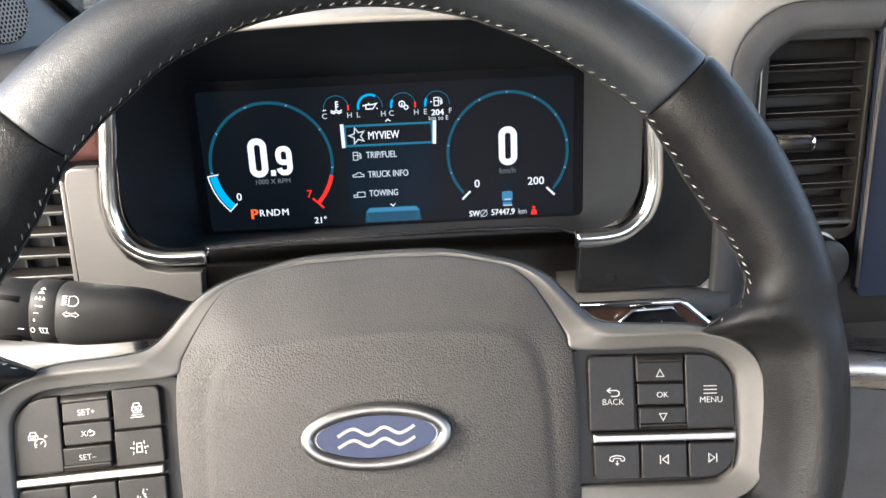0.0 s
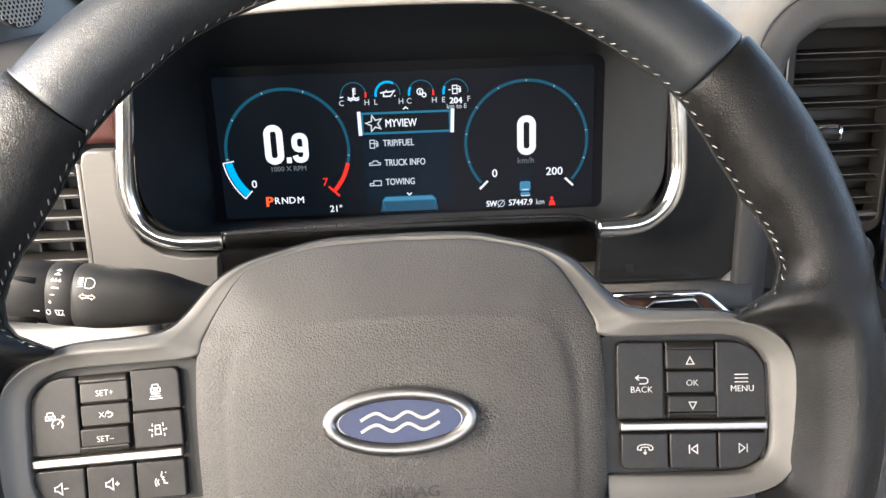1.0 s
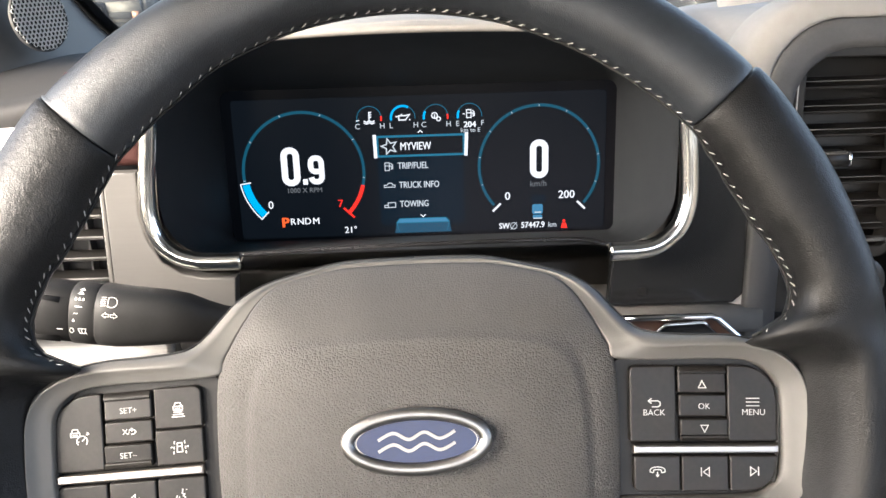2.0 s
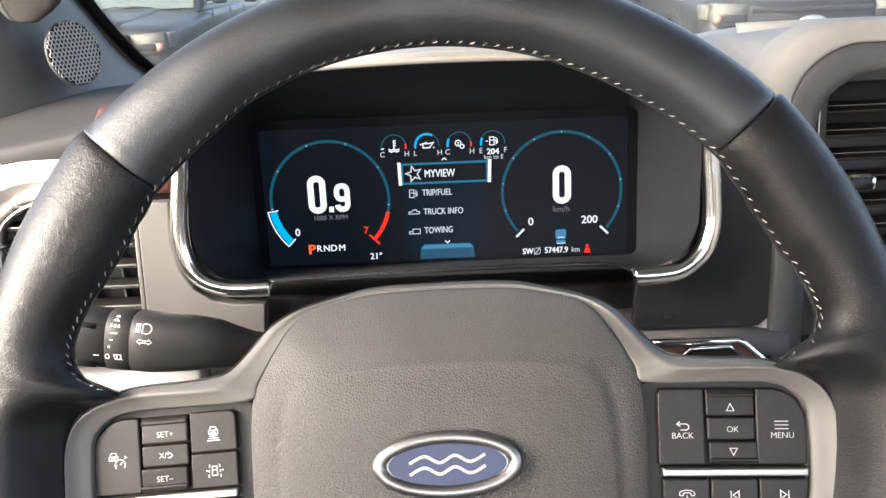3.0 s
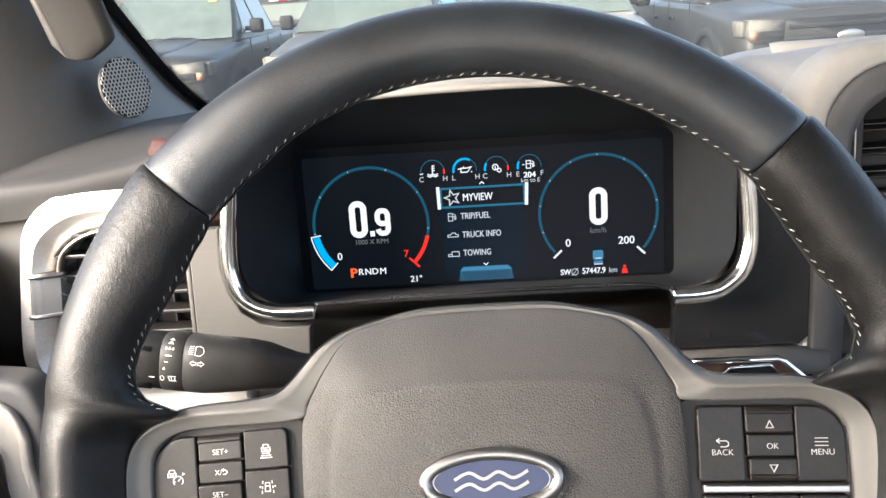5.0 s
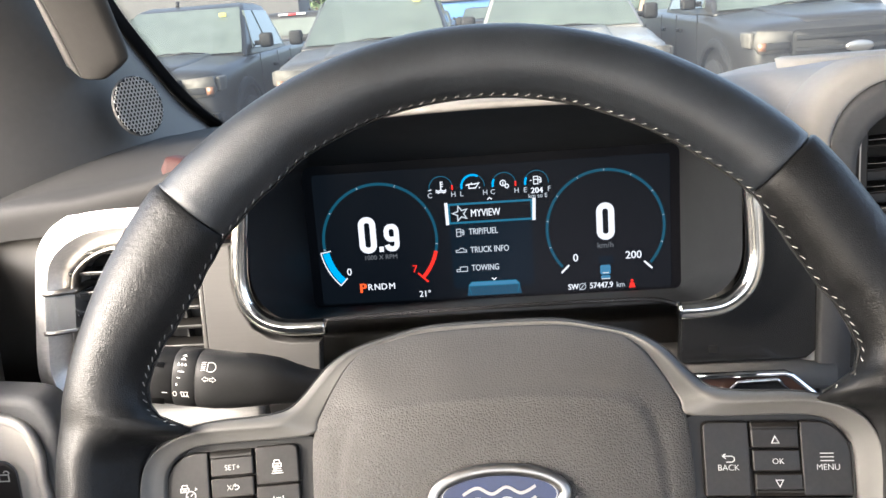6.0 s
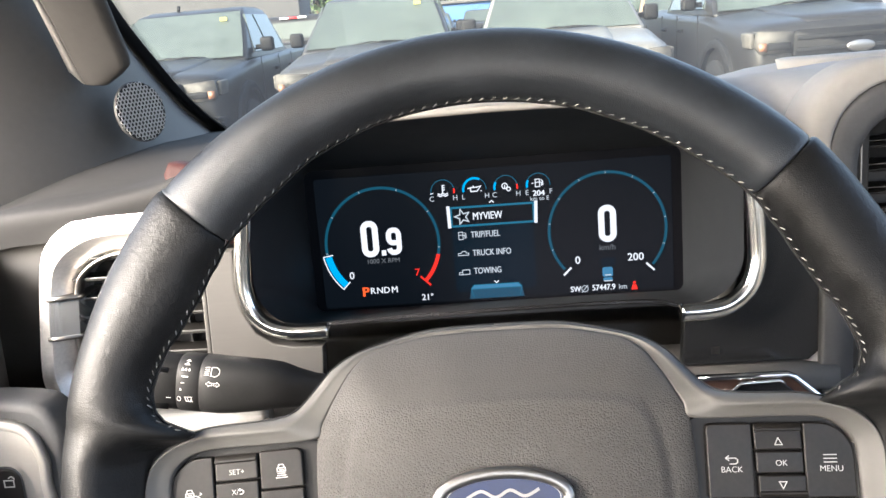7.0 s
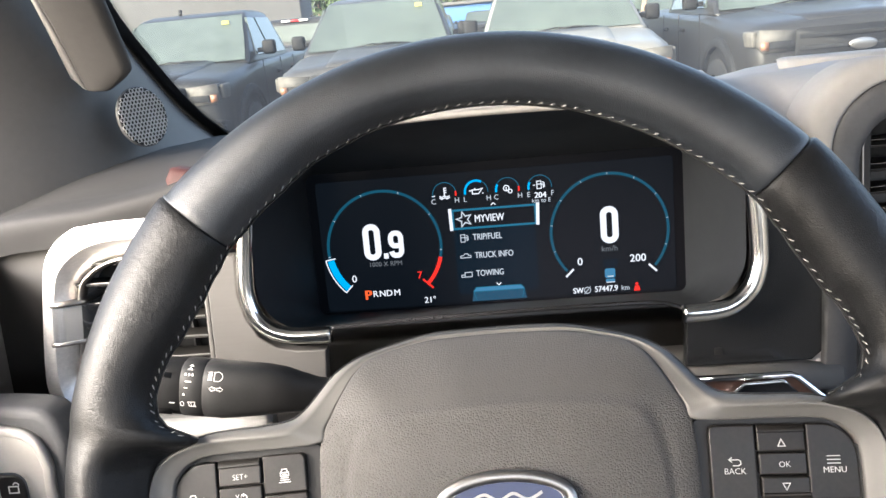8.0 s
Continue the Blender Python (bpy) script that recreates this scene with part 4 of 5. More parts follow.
part("strip", sweep(smoothline([(-.36, -.083, .150), (-.27, -.0835, .156), (-.20, -.0845, .158), (-.152, -.0800, .156)], 8), [(-.010, -.013), (.006, -.013), (.009, -.008), (.006, .012), (-.010, .013)], up=Vector((0, 1, 0))), LOWER_METAL, lower)
part("edge", sweep(smoothline([(-.36, -.096, .160), (-.27, -.0965, .166), (-.21, -.0975, .168), (-.195, -.0940, .168), (-.150, -.0790, .165)], 8), round_profile(.003, .004, 8)), CHROME_SATIN, lower, "satin chrome edge")

# ---- left air vent ----
vent = thing("air_vent", "side air vent with brushed aluminium bracket and dark slats", "air vent", FACE)
V_OUT = [(-.205, .0590), (-.232, .0592), (-.257, .0590), (-.275, .0550), (-.2915, .0450), (-.3010, .0340), (-.3055, .0220), (-.3090, .0040), (-.3130, -.0200), (-.3165, -.0450), (-.3172, -.0620), (-.3110, -.0790), (-.2980, -.0960), (-.2800, -.1120)]
V_INN = [(-.205, .0292), (-.232, .0290), (-.2500, .0284), (-.2630, .0264), (-.2750, .0210), (-.2845, .0125), (-.2880, .0020), (-.2900, -.0080), (-.2918, -.0280), (-.2936, -.0450), (-.2925, -.0570), (-.2870, -.0690), (-.2770, -.0800), (-.2650, -.0890)]
o = smoothline([(x - .0025 * min(1, max(0, (-.25 - x) / .04)), y + .0015, .128) for x, y in V_OUT], 6)
q = smoothline([(x, y, .128) for x, y in V_INN], 6)
rings = []
for a, b in zip(o, q):
    rings.append([a.lerp(b, t) + Vector((0, 0, h)) for t, h in ((-.04, -.045), (0, -.016), (.03, -.006), (.10, .0), (.40, .0050), (.56, .0052), (.66, .002), (.90, -.006), (.97, -.010), (1.0, -.022), (1.0, -.04))])
part("bracket", sharp(loft(rings, closed=False, cap=False), 33), BRUSHED, vent, "brushed aluminium bracket with bevelled inner face")
part("clip", sharp(sweep([(-.2968, .0012, .128), (-.2985, -.0125, .128), (-.3000, -.0262, .128)], [(-.0160, -.03), (-.0160, -.004), (-.0150, .0010), (-.0020, .0066), (.0030, .0066), (.0150, -.0075), (.0158, -.03)], up=Vector((0, 0, 1))), 25), surface("clip_metal", (0.82, 0.82, 0.82), 0.12, metal=0.9, vary=0.05, scale=60), vent, "mirror chrome clip")
for y0, x0 in ((.0012, -.2968), (-.0262, -.3000)):
    part("clip_rim", sweep([(x0, y0 + .0012, .128), (x0, y0 - .0012, .128)], [(-.0168, -.03), (-.0168, -.004), (-.0156, .0020), (-.0022, .0078), (.0034, .0078), (.0160, -.0070), (.0168, -.03)], up=Vector((0, 0, 1))), CHROME_SATIN, vent)
part("inner_frame", sweep([p + Vector((.0025, 0, -.008)) for p in q], round_profile(.004, .012, 8)), CHROME_SATIN, vent, "grey inner frame")
# solid block; its black front gives the shade inside the duct
part("duct", box(-.300, -.095, .020, -.196, .036, .090, .002), HOLE_SHADE, vent)
for k in range(8):
    y = .0255 - .0137 * k
    part("slat", plate([[(-.2000, -.009), (-.2880, -.009), (-.2880, .009), (-.2000, .009)]], .0014, .0005), POD_BLACK, vent, "", pose(0, y, .112, -84, 0, 0))
    # lighter bar: the bright line along the slat's edge, put into colour
    part("slat_edge_glint", box(-.2880, y - .0006, .1205, -.2005, y + .0006, .1222, .0004), LOWER_METAL, vent)
for x in (-.218, -.238, -.258):
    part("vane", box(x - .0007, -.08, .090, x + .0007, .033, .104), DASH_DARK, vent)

# ---- turn signal stalk ----
STALK_AT = pose(-.170, -.0362, .208, 0, 0, -8.5)
stalk = thing("indicator_stalk", "black multifunction stalk with white printed symbols", "stalk", FACE @ STALK_AT)
def stalk_ring(x, cy, cz, w, h, power=2.6):
    return [(x, cy + b, cz + a) for a, b in round_profile(w, h, 32, power)]
part("body", loft([stalk_ring(.0004, 0, 0, .0262, .0324), stalk_ring(.0008, 0, 0, .0268, .0330), stalk_ring(.010, 0, 0, .0268, .0328), stalk_ring(.020, .0002, -.001, .0265, .0314), stalk_ring(.033, .0006, -.003, .0260, .0290), stalk_ring(.043, 0, -.006, .0250, .0258), stalk_ring(.051, -.0018, -.009, .0230, .0222), stalk_ring(.060, -.0036, -.013, .020, .0185), stalk_ring(.078, -.0058, -.022, .016, .0150), stalk_ring(.115, -.008, -.035, .014, .014)]), STALK_PLASTIC, stalk)
part("ring", loft([stalk_ring(-.0124, 0, .0002, .0264, .0324), stalk_ring(-.0121, 0, .0002, .0268, .0330), stalk_ring(-.0003, 0, 0, .0268, .0330), stalk_ring(.0, 0, 0, .0264, .0324)]), STALK_PLASTIC, stalk)
part("knob", loft([stalk_ring(-.0470, 0, .001, .014, .018), stalk_ring(-.0455, 0, .001, .021, .0260), stalk_ring(-.0420, 0, .001, .0250, .0306), stalk_ring(-.0300, 0, .0008, .0258, .0316), stalk_ring(-.0131, 0, .0003, .0262, .0322), stalk_ring(-.0128, 0, .0003, .0256, .0316)]), STALK_PLASTIC, stalk)
for yy, dz in ((.0085, .0122), (-.0015, .0130), (-.0105, .0118)):
    part("rib", sweep([(-.0435, yy, dz - .0009), (-.0175, yy, dz - .0006)], round_profile(.0062, .0016, 12)), STALK_PLASTIC, stalk)
for x in (-.0126, .0002):
    part("groove", loft([stalk_ring(x - .0002, 0, .0002, .0260, .0322), stalk_ring(x + .0002, 0, .0002, .0260, .0322)]), HOLE_SHADE, stalk)
def stalk_ink(name, me, x, y, scale=1.0):
    """Printed on the stalk's round front at (x, y)."""
    w, h = .0268, .0330
    f = lambda d: w / 2 * max(0.02, 1 - abs(2 * d / h) ** 2.6) ** (1 / 2.6)
    d = max(-h * .475, min(h * .475, y))
    slope = (f(d + .0004) - f(d - .0004)) / .0008
    part(name, me, WHITE_INK, stalk, "white printed symbol", pose(x, d, f(d) + .0002, math.degrees(math.atan(slope))) @ Matrix.Diagonal((scale, scale, 1, 1)))


stalk_ink("symbol", strokes([arc(0, 0, .0030, -90, 90, 10), [(0, .0030), (-.0022, .0026), (-.0022, -.0026), (0, -.0030)]], .0003), .0090, .0112, .9)
stalk_ink("symbol", strokes([[(-.0062, y), (-.0034, y + .0003)] for y in (.0024, .0012, 0, -.0012, -.0024)], .0003), .0090, .0112, .9)
stalk_ink("symbol", strokes([[(-.0050, 0), (-.0028, .0018), (-.0028, .0009), (-.0006, .0009), (-.0006, -.0009), (-.0028, -.0009), (-.0028, -.0018), (-.0050, 0)], [(.0050, 0), (.0028, .0018), (.0028, .0009), (.0006, .0009), (.0006, -.0009), (.0028, -.0009), (.0028, -.0018), (.0050, 0)]], .0003), .0085, .0046, .78)
tri = [(-.0016, -.0008), (.0016, -.0008), (0, .0010)]
DROP = [(-.0005, -.0006), (.0005, -.0006), (.0006, 0), (0, .0011), (-.0006, 0)]
stalk_ink("symbol", plate([tri], .0003, .00005), -.0074, .0140)
stalk_ink("symbol", plate([[(x * .9, y * .9) for x, y in tri]], .0003, .00005), -.0072, .0153)
for k in (-1, 0, 1):
    stalk_ink("symbol", plate([DROP], .0003, .00005), -.0075 + .0019 * k, .0112)
stalk_ink("symbol", plate([rrect(-.0018, -.0003, .0018, .0003, .0001)], .0003, .00005), -.0076, .0076)
stalk_ink("symbol", plate([rrect(-.0010, -.0002, .0010, .0002, .0001)], .0003, .00005), -.0088, .0040)
stalk_ink("symbol", plate([DROP], .0003, .00005), -.0099, .0000)
stalk_ink("symbol", strokes([arc(0, 0, .0010, 0, 360, 12, .0014)], .00028), -.0108, -.0056)
stalk_ink("symbol", join(strokes([[(-.0022, .0014), (-.0014, -.0012), (.0010, -.0012), (.0018, .0016), (-.0022, .0014)], [(-.0006, .0012), (-.0002, -.0010)]], .00028), lettering("A", .0024, .0016, -.0010, thin=.012)), -.0052, -.0056)
stalk_ink("symbol", plate([rrect(-.0015, -.0002, .0015, .0002, .0001)], .0003, .00005), -.0168, -.0056)

# ---- right of the cluster: gloss panel, ledge and start button ----
right = thing("gloss_panel", "dark gloss trim panel between cluster and centre stack", "trim panel", FACE)
part("face", plate([[(.1235, -.0788), (.2080, -.0790), (.2160, -.0720), (.2200, -.0280), (.2195, .0400), (.2120, .0600), (.1640, .0580), (.1680, .0480), (.1710, .0085), (.1690, -.0145), (.1600, -.0310), (.1440, -.0385), (.1260, -.0400)]], .010, .0014, 3), surface("panel_gloss_black", (0.013, 0.0133, 0.014), 0.22, vary=0.05, scale=12, rough_vary=0.1), right, "", Matrix.Translation((0, 0, .108)))
part("label_patch", plate([rrect(.1430, -.0715, .1488, -.0662, .0006)], .0004, .0001), POD_BLACK, right, "", Matrix.Translation((0, 0, .1086)))
dash_part("ledge", sweep([(.118, -.0840, .11), (.224, -.0845, .11)], [(-.05, -.010), (.008, -.012), (.011, -.008), (.009, .003), (-.05, .005)], up=Vector((0, 1, 0))), PILLAR_GREY, "dark grey ledge below the gloss panel")
dash_part("stack_cheek", loft([[(.2140, y, .02), (.2140, y, .109), (.2146, y, .1122), (.2165, y, .1130), (.2345, y, .1130), (.2345, y, .02)] for y in (.020, -.03, -.13, -.24)], closed=True), surface("cheek_plastic", (0.030, 0.030, 0.0305), 0.6, vary=0.2, scale=50, grain=0.15, grain_scale=1500), "black cheek at the side of the centre stack")
start = thing("start_button_panel", "start button recess framed in chrome with brown insert", "control panel", FACE @ pose(-.0050, .0072, .004))
part("insert", plate([[(.1180, -.1250), (.2200, -.1250), (.2060, -.0985), (.1915, -.0868), (.1240, -.0862)]], .006, .0008), WOOD, start, "glossy brown wood insert", Matrix.Translation((0, 0, .126)))
part("frame", sweep([(.118, -.0858, .128), (.1900, -.0862, .128), (.1945, -.0885, .128), (.2090, -.1015, .130), (.2230, -.1180, .130)], round_profile(.0044, .005, 8)), CHROME, start, "chrome frame")
part("recess", plate([[(.1480, -.1250), (.1520, -.0985), (.1600, -.0912), (.1860, -.0908), (.1965, -.1000), (.204, -.1250)]], .004, .0006), BLACK_GLOSS, start, "", Matrix.Translation((0, 0, .128)))
part("inner_frame", sweep([(.1440, -.1100, .130), (.1515, -.0975, .130), (.1595, -.0902, .130), (.1845, -.0895, .130), (.1880, -.0920, .130)], round_profile(.0022, .0035, 8)), CHROME, start)
part("button_ring", lathe([(.0135, 0), (.0140, .003), (.0125, .005), (.0115, .0035), (.0110, 0)], 28), CHROME_SATIN, start, "", pose(.1690, -.1080, .128, -35))
part("button", lathe([(0, .003), (.0100, .0026), (.0112, .0010), (.0112, 0)], 24), BLACK_GLOSS, start, "", pose(.1690, -.1080, .128, -35))

# ---- centre stack ----
stack = thing("centre_stack", "grey centre stack housing with vent and touchscreen", "centre console", FACE)
def stack_ring(off, z, r=.03):
    return [(x, y, z) for x, y in rrect(.2060 + off, -.165 + off, .640 - off, .1185 - max(off, off * .12), r, 10, (.02, .02, .040, max(.012, .050 - off * .4)))]
part("housing", loft([stack_ring(.006, -.02), stack_ring(.003, .066), stack_ring(-.0030, .0685), stack_ring(-.0042, .0705), stack_ring(-.0042, .0780), stack_ring(-.0032, .0900), stack_ring(-.0012, .0990), stack_ring(.0015, .1035), stack_ring(.0055, .1062), stack_ring(.0125, .1078), stack_ring(.0142, .1072), stack_ring(.0146, .1000)], cap=False), DASH_GREY, stack, "grey moulded housing")
part("surround", loft([stack_ring(.0142, .0980), stack_ring(.0146, .1062), stack_ring(.0156, .1074), stack_ring(.0200, .1078), stack_ring(.0270, .1080), stack_ring(.0318, .1060), stack_ring(.0350, .096), stack_ring(.0365, .060)], cap=False), BLACK_SOFT, stack, "black surround of vent and screen")
# black face in place of the shade behind the vent slats
part("back", box(.230, -.165, .050, .640, .105, .064), HOLE_SHADE, stack)
part("vent_frame", plate([rrect(.2370, -.0520, .3145, .0880, .010), rrect(.2468, -.0440, .3110, .0800, .005)[::-1]], .018, .0010), POD_BLACK, stack, "black vent frame", Matrix.Translation((0, 0, .103)))
part("frame_line", strokes([[(.2412, .070), (.2414, .030), (.2418, -.05)]], .0009, .0010), CHROME_SATIN, stack, "", Matrix.Translation((0, 0, .1032)))
for y in (.0652, .0496, .0344, .0190, .0026, -.0134, -.0289):
    part("slat", plate([[(.2460, -.0085), (.3120, -.0085), (.3120, .0085), (.2460, .0085)]], .0018, .0006), POD_BLACK, stack, "", pose(0, y - .0008, .090, -72))
    # thin lighter bar painted in for the edge highlight
    part("slat_edge_glint", box(.2465, y - .0003, .0978, .3115, y + .0004, .0992, .0003), BLACK_SOFT, stack)
part("bottom_bar", box(.2460, -.0414, .096, .3110, -.0384, .1030, .001), BLACK_SOFT, stack)
tab = part("vent_tab", loft([[(x, .0164 + b, .104 + a) for a, b in round_profile(.018, .0105, 16, 3)] for x in (.2500, .2750)]), BUTTON, stack, "ribbed vent tab with chrome ends")
for x in (.2489, .2740):
    part("tab_end", loft([[(xx, .0164 + b * k, .104 + a * k) for a, b in round_profile(.019, .0116, 16, 3)] for xx, k in ((x, .9), (x + .0006, 1), (x + .0016, 1), (x + .0022, .9))]), CHROME, tab, "chrome end cap")
for k in range(18):
    part("rib", box(.2517 + k * .0012, .0202, .1090, .2523 + k * .0012, .0219, .1128), SATIN, tab)
screen = part("touchscreen", plate([rrect(.3150, -.0920, .610, .095, .006)], .010, .0012, 3), surface("touchscreen_glass", (0.016, 0.021, 0.035), 0.10, vary=0.1, scale=8), stack, "dark glass touchscreen", Matrix.Translation((0, 0, .112)))
part("screen_edge", sweep([(.3140, y, .112) for y in (.086, .02, -.05, -.084)], round_profile(.0016, .004, 8)), PILLAR_GREY, stack)
part("knob", lathe([(0, .020), (.0150, .020), (.0172, .0185), (.0178, .016), (.0182, .004), (.0200, 0), (.0205, -.006)], 36), BUTTON, stack, "volume knob", pose(.2830, -.0640, .104, 0, 8))
part("knob_ring", lathe([(.0183, .0052), (.0200, .0048), (.0206, .0020), (.0200, .0)], 36), CHROME_SATIN, stack, "", pose(.2830, -.0640, .104, 0, 8))
part("corner_trim", strokes([[(.2940, -.0850), (.2985, -.0900), (.2990, -.1000)]], .0016, .003), CHROME, stack, "", Matrix.Translation((0, 0, .110)))
dash_part("console_strip", sweep(smoothline([(.235, -.1275, .138), (.30, -.1300, .142), (.36, -.1345, .143), (.62, -.137, .143)], 6), [(-.012, -.0125), (.003, -.0125), (.006, -.009), (.005, .003), (.000, .0095), (-.03, .0110)], up=Vector((0, 1, 0))), surface("console_metal", (0.55, 0.50, 0.45), 0.28, metal=1.0, vary=0.1, scale=12, stretch=(2, 40, 40)), "satin metal strip below the centre screen")
dash_part("console_face", box(.225, -.40, .05, .66, -.1465, .118, .006), BLACK_SOFT, "black console face below the strip")
climate = thing("climate_buttons", "small dark climate buttons with chrome trim", "control panel", FACE)
for y in (-.2010, -.2240):
    part("button", box(.272, y - .009, .118, .300, y + .007, .126, .002), BUTTON, climate)
    part("trim", sweep(smoothline([(.272, y + .0085, .1262), (.296, y + .0085, .1262), (.3015, y + .0060, .1262), (.302, y, .1262)], 6), round_profile(.0016, .002, 6)), CHROME, climate)

# ---- pillar, door and glass ----
pil = thing("pillar_trim", "dark grey windscreen pillar trim with round speaker grille", "pillar trim", FACE)
EDGE = [(-.395, .420, -.10), (-.400, .330, -.175), (-.4025, .252, -.228), (-.4095, .206, -.285), (-.4040, .171, -.330), (-.3920, .124, -.390), (-.3690, .087, -.436)]
MID = [(-.375, .40, -.01), (-.372, .315, -.055), (-.366, .245, -.095), (-.357, .195, -.125), (-.347, .150, -.150), (-.330, .105, -.170), (-.300, .072, -.190)]
INNER = [(-.395, .39, .12), (-.385, .310, .075), (-.372, .240, .030), (-.360, .190, -.005), (-.349, .145, -.035), (-.338, .098, -.055), (-.325, .060, -.070)]
DOORSIDE = [(-.46, .40, .16), (-.455, .32, .13), (-.45, .24, .09), (-.445, .18, .06), (-.44, .13, .05), (-.435, .08, .05), (-.43, .02, .06)]
cols = [smoothline(k, 6) for k in (EDGE, MID, INNER, DOORSIDE)]
part("trim", grid_sheet([smoothline([c[i] for c in cols], 6) for i in range(len(cols[0]))]), PILLAR_GREY, pil)
GR = FACE.inverted() @ look(FACE @ Vector((-.308, .1225, -.070)), FACE @ Vector((-.308 + .90, .1225 + .10, -.070 + .44)))
GR = GR @ pose(0, 0, 0, 0, 180, 0)
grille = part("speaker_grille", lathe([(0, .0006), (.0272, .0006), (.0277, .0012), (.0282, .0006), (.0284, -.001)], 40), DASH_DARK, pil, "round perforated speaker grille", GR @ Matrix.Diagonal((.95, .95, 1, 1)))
hexes = []
for i in range(-9, 10):
    for j in range(-9, 10):
        x, y = (i + .5 * (j % 2)) * .0041, j * .00355
        if x * x + y * y < .0258 ** 2:
            hexes.append((x, y))
v, f = [], []
for x, y in hexes:
    b = len(v)
    for k in range(8):
        a = radians(45 * k)
        v += [(x + .00222 * math.cos(a), y + .00222 * math.sin(a), .0013), (x + .00190 * math.cos(a), y + .00190 * math.sin(a), .0024), (x + .00162 * math.cos(a), y + .00162 * math.sin(a), .0012)]
    for k in range(8):
        p, q2 = b + 3 * k, b + 3 * ((k + 1) % 8)
        f += [(p, q2, q2 + 1, p + 1), (p + 1, q2 + 1, q2 + 2, p + 2)]
part("perforation", mesh(v, f), GRILLE_METAL, grille, "metal mesh of small rings")
# black disc for the shade within the perforations
part("mesh_back", lathe([(0, .0011), (.0274, .0011), (.0274, .0005)], 32), HOLE_SHADE, grille)
handle = thing("grab_handle", "dark grey grab handle on the pillar", "grab handle", FACE)
HANDLE = [((-0.3364, 0.1492, -0.032), (-0.3139, 0.1468, -0.032)), ((-0.3367, 0.1573, -0.026), (-0.2946, 0.1563, -0.026)), ((-0.3376, 0.1666, -0.02), (-0.288, 0.164, -0.02)), ((-0.3384, 0.1931, -0.002), (-0.2866, 0.1883, -0.002)), ((-0.3382, 0.2175, 0.018), (-0.2848, 0.2124, 0.018)), ((-0.338, 0.2468, 0.042), (-0.2826, 0.2413, 0.042)), ((-0.3377, 0.2809, 0.07), (-0.2801, 0.2751, 0.07)), ((-0.3373, 0.3273, 0.108), (-0.2767, 0.3209, 0.108))]
rings = []
for k, (a, b) in enumerate(zip(smoothline([p[0] for p in HANDLE], 5), smoothline([p[1] for p in HANDLE], 5))):
    a, b = Vector(a), Vector(b)
    back = Vector((-.30, .30, -.55)).normalized()
    d = .006 + .012 * min(1, k / 8)
    rings.append([a, a.lerp(b, .04) - back * .003, a.lerp(b, .30) - back * .005, a.lerp(b, .75) - back * .004, a.lerp(b, .95) - back * .001, b + back * .004, b + back * d, a.lerp(b, .2) + back * d])
part("grip", loft(rings), surface("handle_trim", (0.040, 0.038, 0.036), 0.68, spec=0.25, grain=0.2, grain_scale=1100, vary=0.10, scale=18), handle)
# paler sliver: the daylight on the handle's edge is put into its colour
lip = lambda k: .010 * min(1, k / 7) * (1 - .55 * min(1, max(0, k - 7) / 18))
part("inner_edge", loft([[r[0] + Vector((-.0005, 0, 0)), r[0] + Vector((-.0005 - lip(k), -.001, -.001 - lip(k) * .6)), r[0] + Vector((-.001, 0, -.014))] for k, r in enumerate(rings)]), surface("handle_edge_daylight", (0.20, 0.193, 0.183), 0.5, vary=0.15, scale=60, grain=0.2, grain_scale=1200), handle, "inner edge of the handle, painted pale for daylight on it")

# windscreen with dark painted border
def on_glass(x, z):
    return (x, .100 + (z + .42) * math.tan(radians(38)), z)
# the pale film lays glare haze over the view outside
GLASS = clear_glass("windscreen_glass", (0.53, 0.56, 0.53), 0.048, (0.80, 0.82, 0.80))
def gl(x, up):
    return on_glass(x, -.42 + up)
rows = [[gl(x, u) for x in (-.44, -.2, 0, .3, .7, 1.24)] for u in (-.10, .1, .3, .5, .68)]
sheet = grid_sheet(rows)
if sheet.polygons[0].normal.z < 0:
    sheet.flip_normals()
pane = dash_part("windscreen", sheet, GLASS, "windscreen glass with a pale film for glare haze", "windscreen")
pane.visible_shadow = False
F_IN = [(-.403, -.09), (-.412, -.20), (-.412, -.285), (-.405, -.330), (-.394, -.392), (-.372, -.439), (-.33, -.462)]
F_OUT = [(-.392, -.09), (-.394, -.20), (-.3945, -.255), (-.388, -.305), (-.379, -.356), (-.367, -.395), (-.350, -.428)]
a = smoothline([on_glass(*p) for p in F_OUT], 6)
b = smoothline([on_glass(x - .02, z) for x, z in F_IN], 6)
dash_part("windscreen_border", loft([[p, q2, q2 + Vector((0, -.004, -.004)), p + Vector((0, -.004, -.004))] for p, q2 in zip(a, b)]), FRIT, "black painted border of the windscreen", "windscreen")
v, f = [], []
for i in range(0, len(a) - 1):
    for k in range(6):
        for n in range(5):
            p = a[i].lerp(a[i + 1], (n + .5 * (k % 2)) / 5) + Vector((.0010 + .0014 * k, 0, 0))
            r = .00066 - .00008 * k
            base = len(v)
            v += [p + Vector((r * math.cos(radians(60 * t)), r * math.sin(radians(60 * t)) * .62, r * math.sin(radians(60 * t)) * .79)) for t in range(6)]
            f.append(tuple(range(base, base + 6)))
dash_part("border_dots", mesh(v, f, False), FRIT, "fading black dots along the border", "windscreen", kind="stuff")

# driver's door
door = thing("door_panel", "dark driver's door panel with lock switch bezel", "door", FACE)
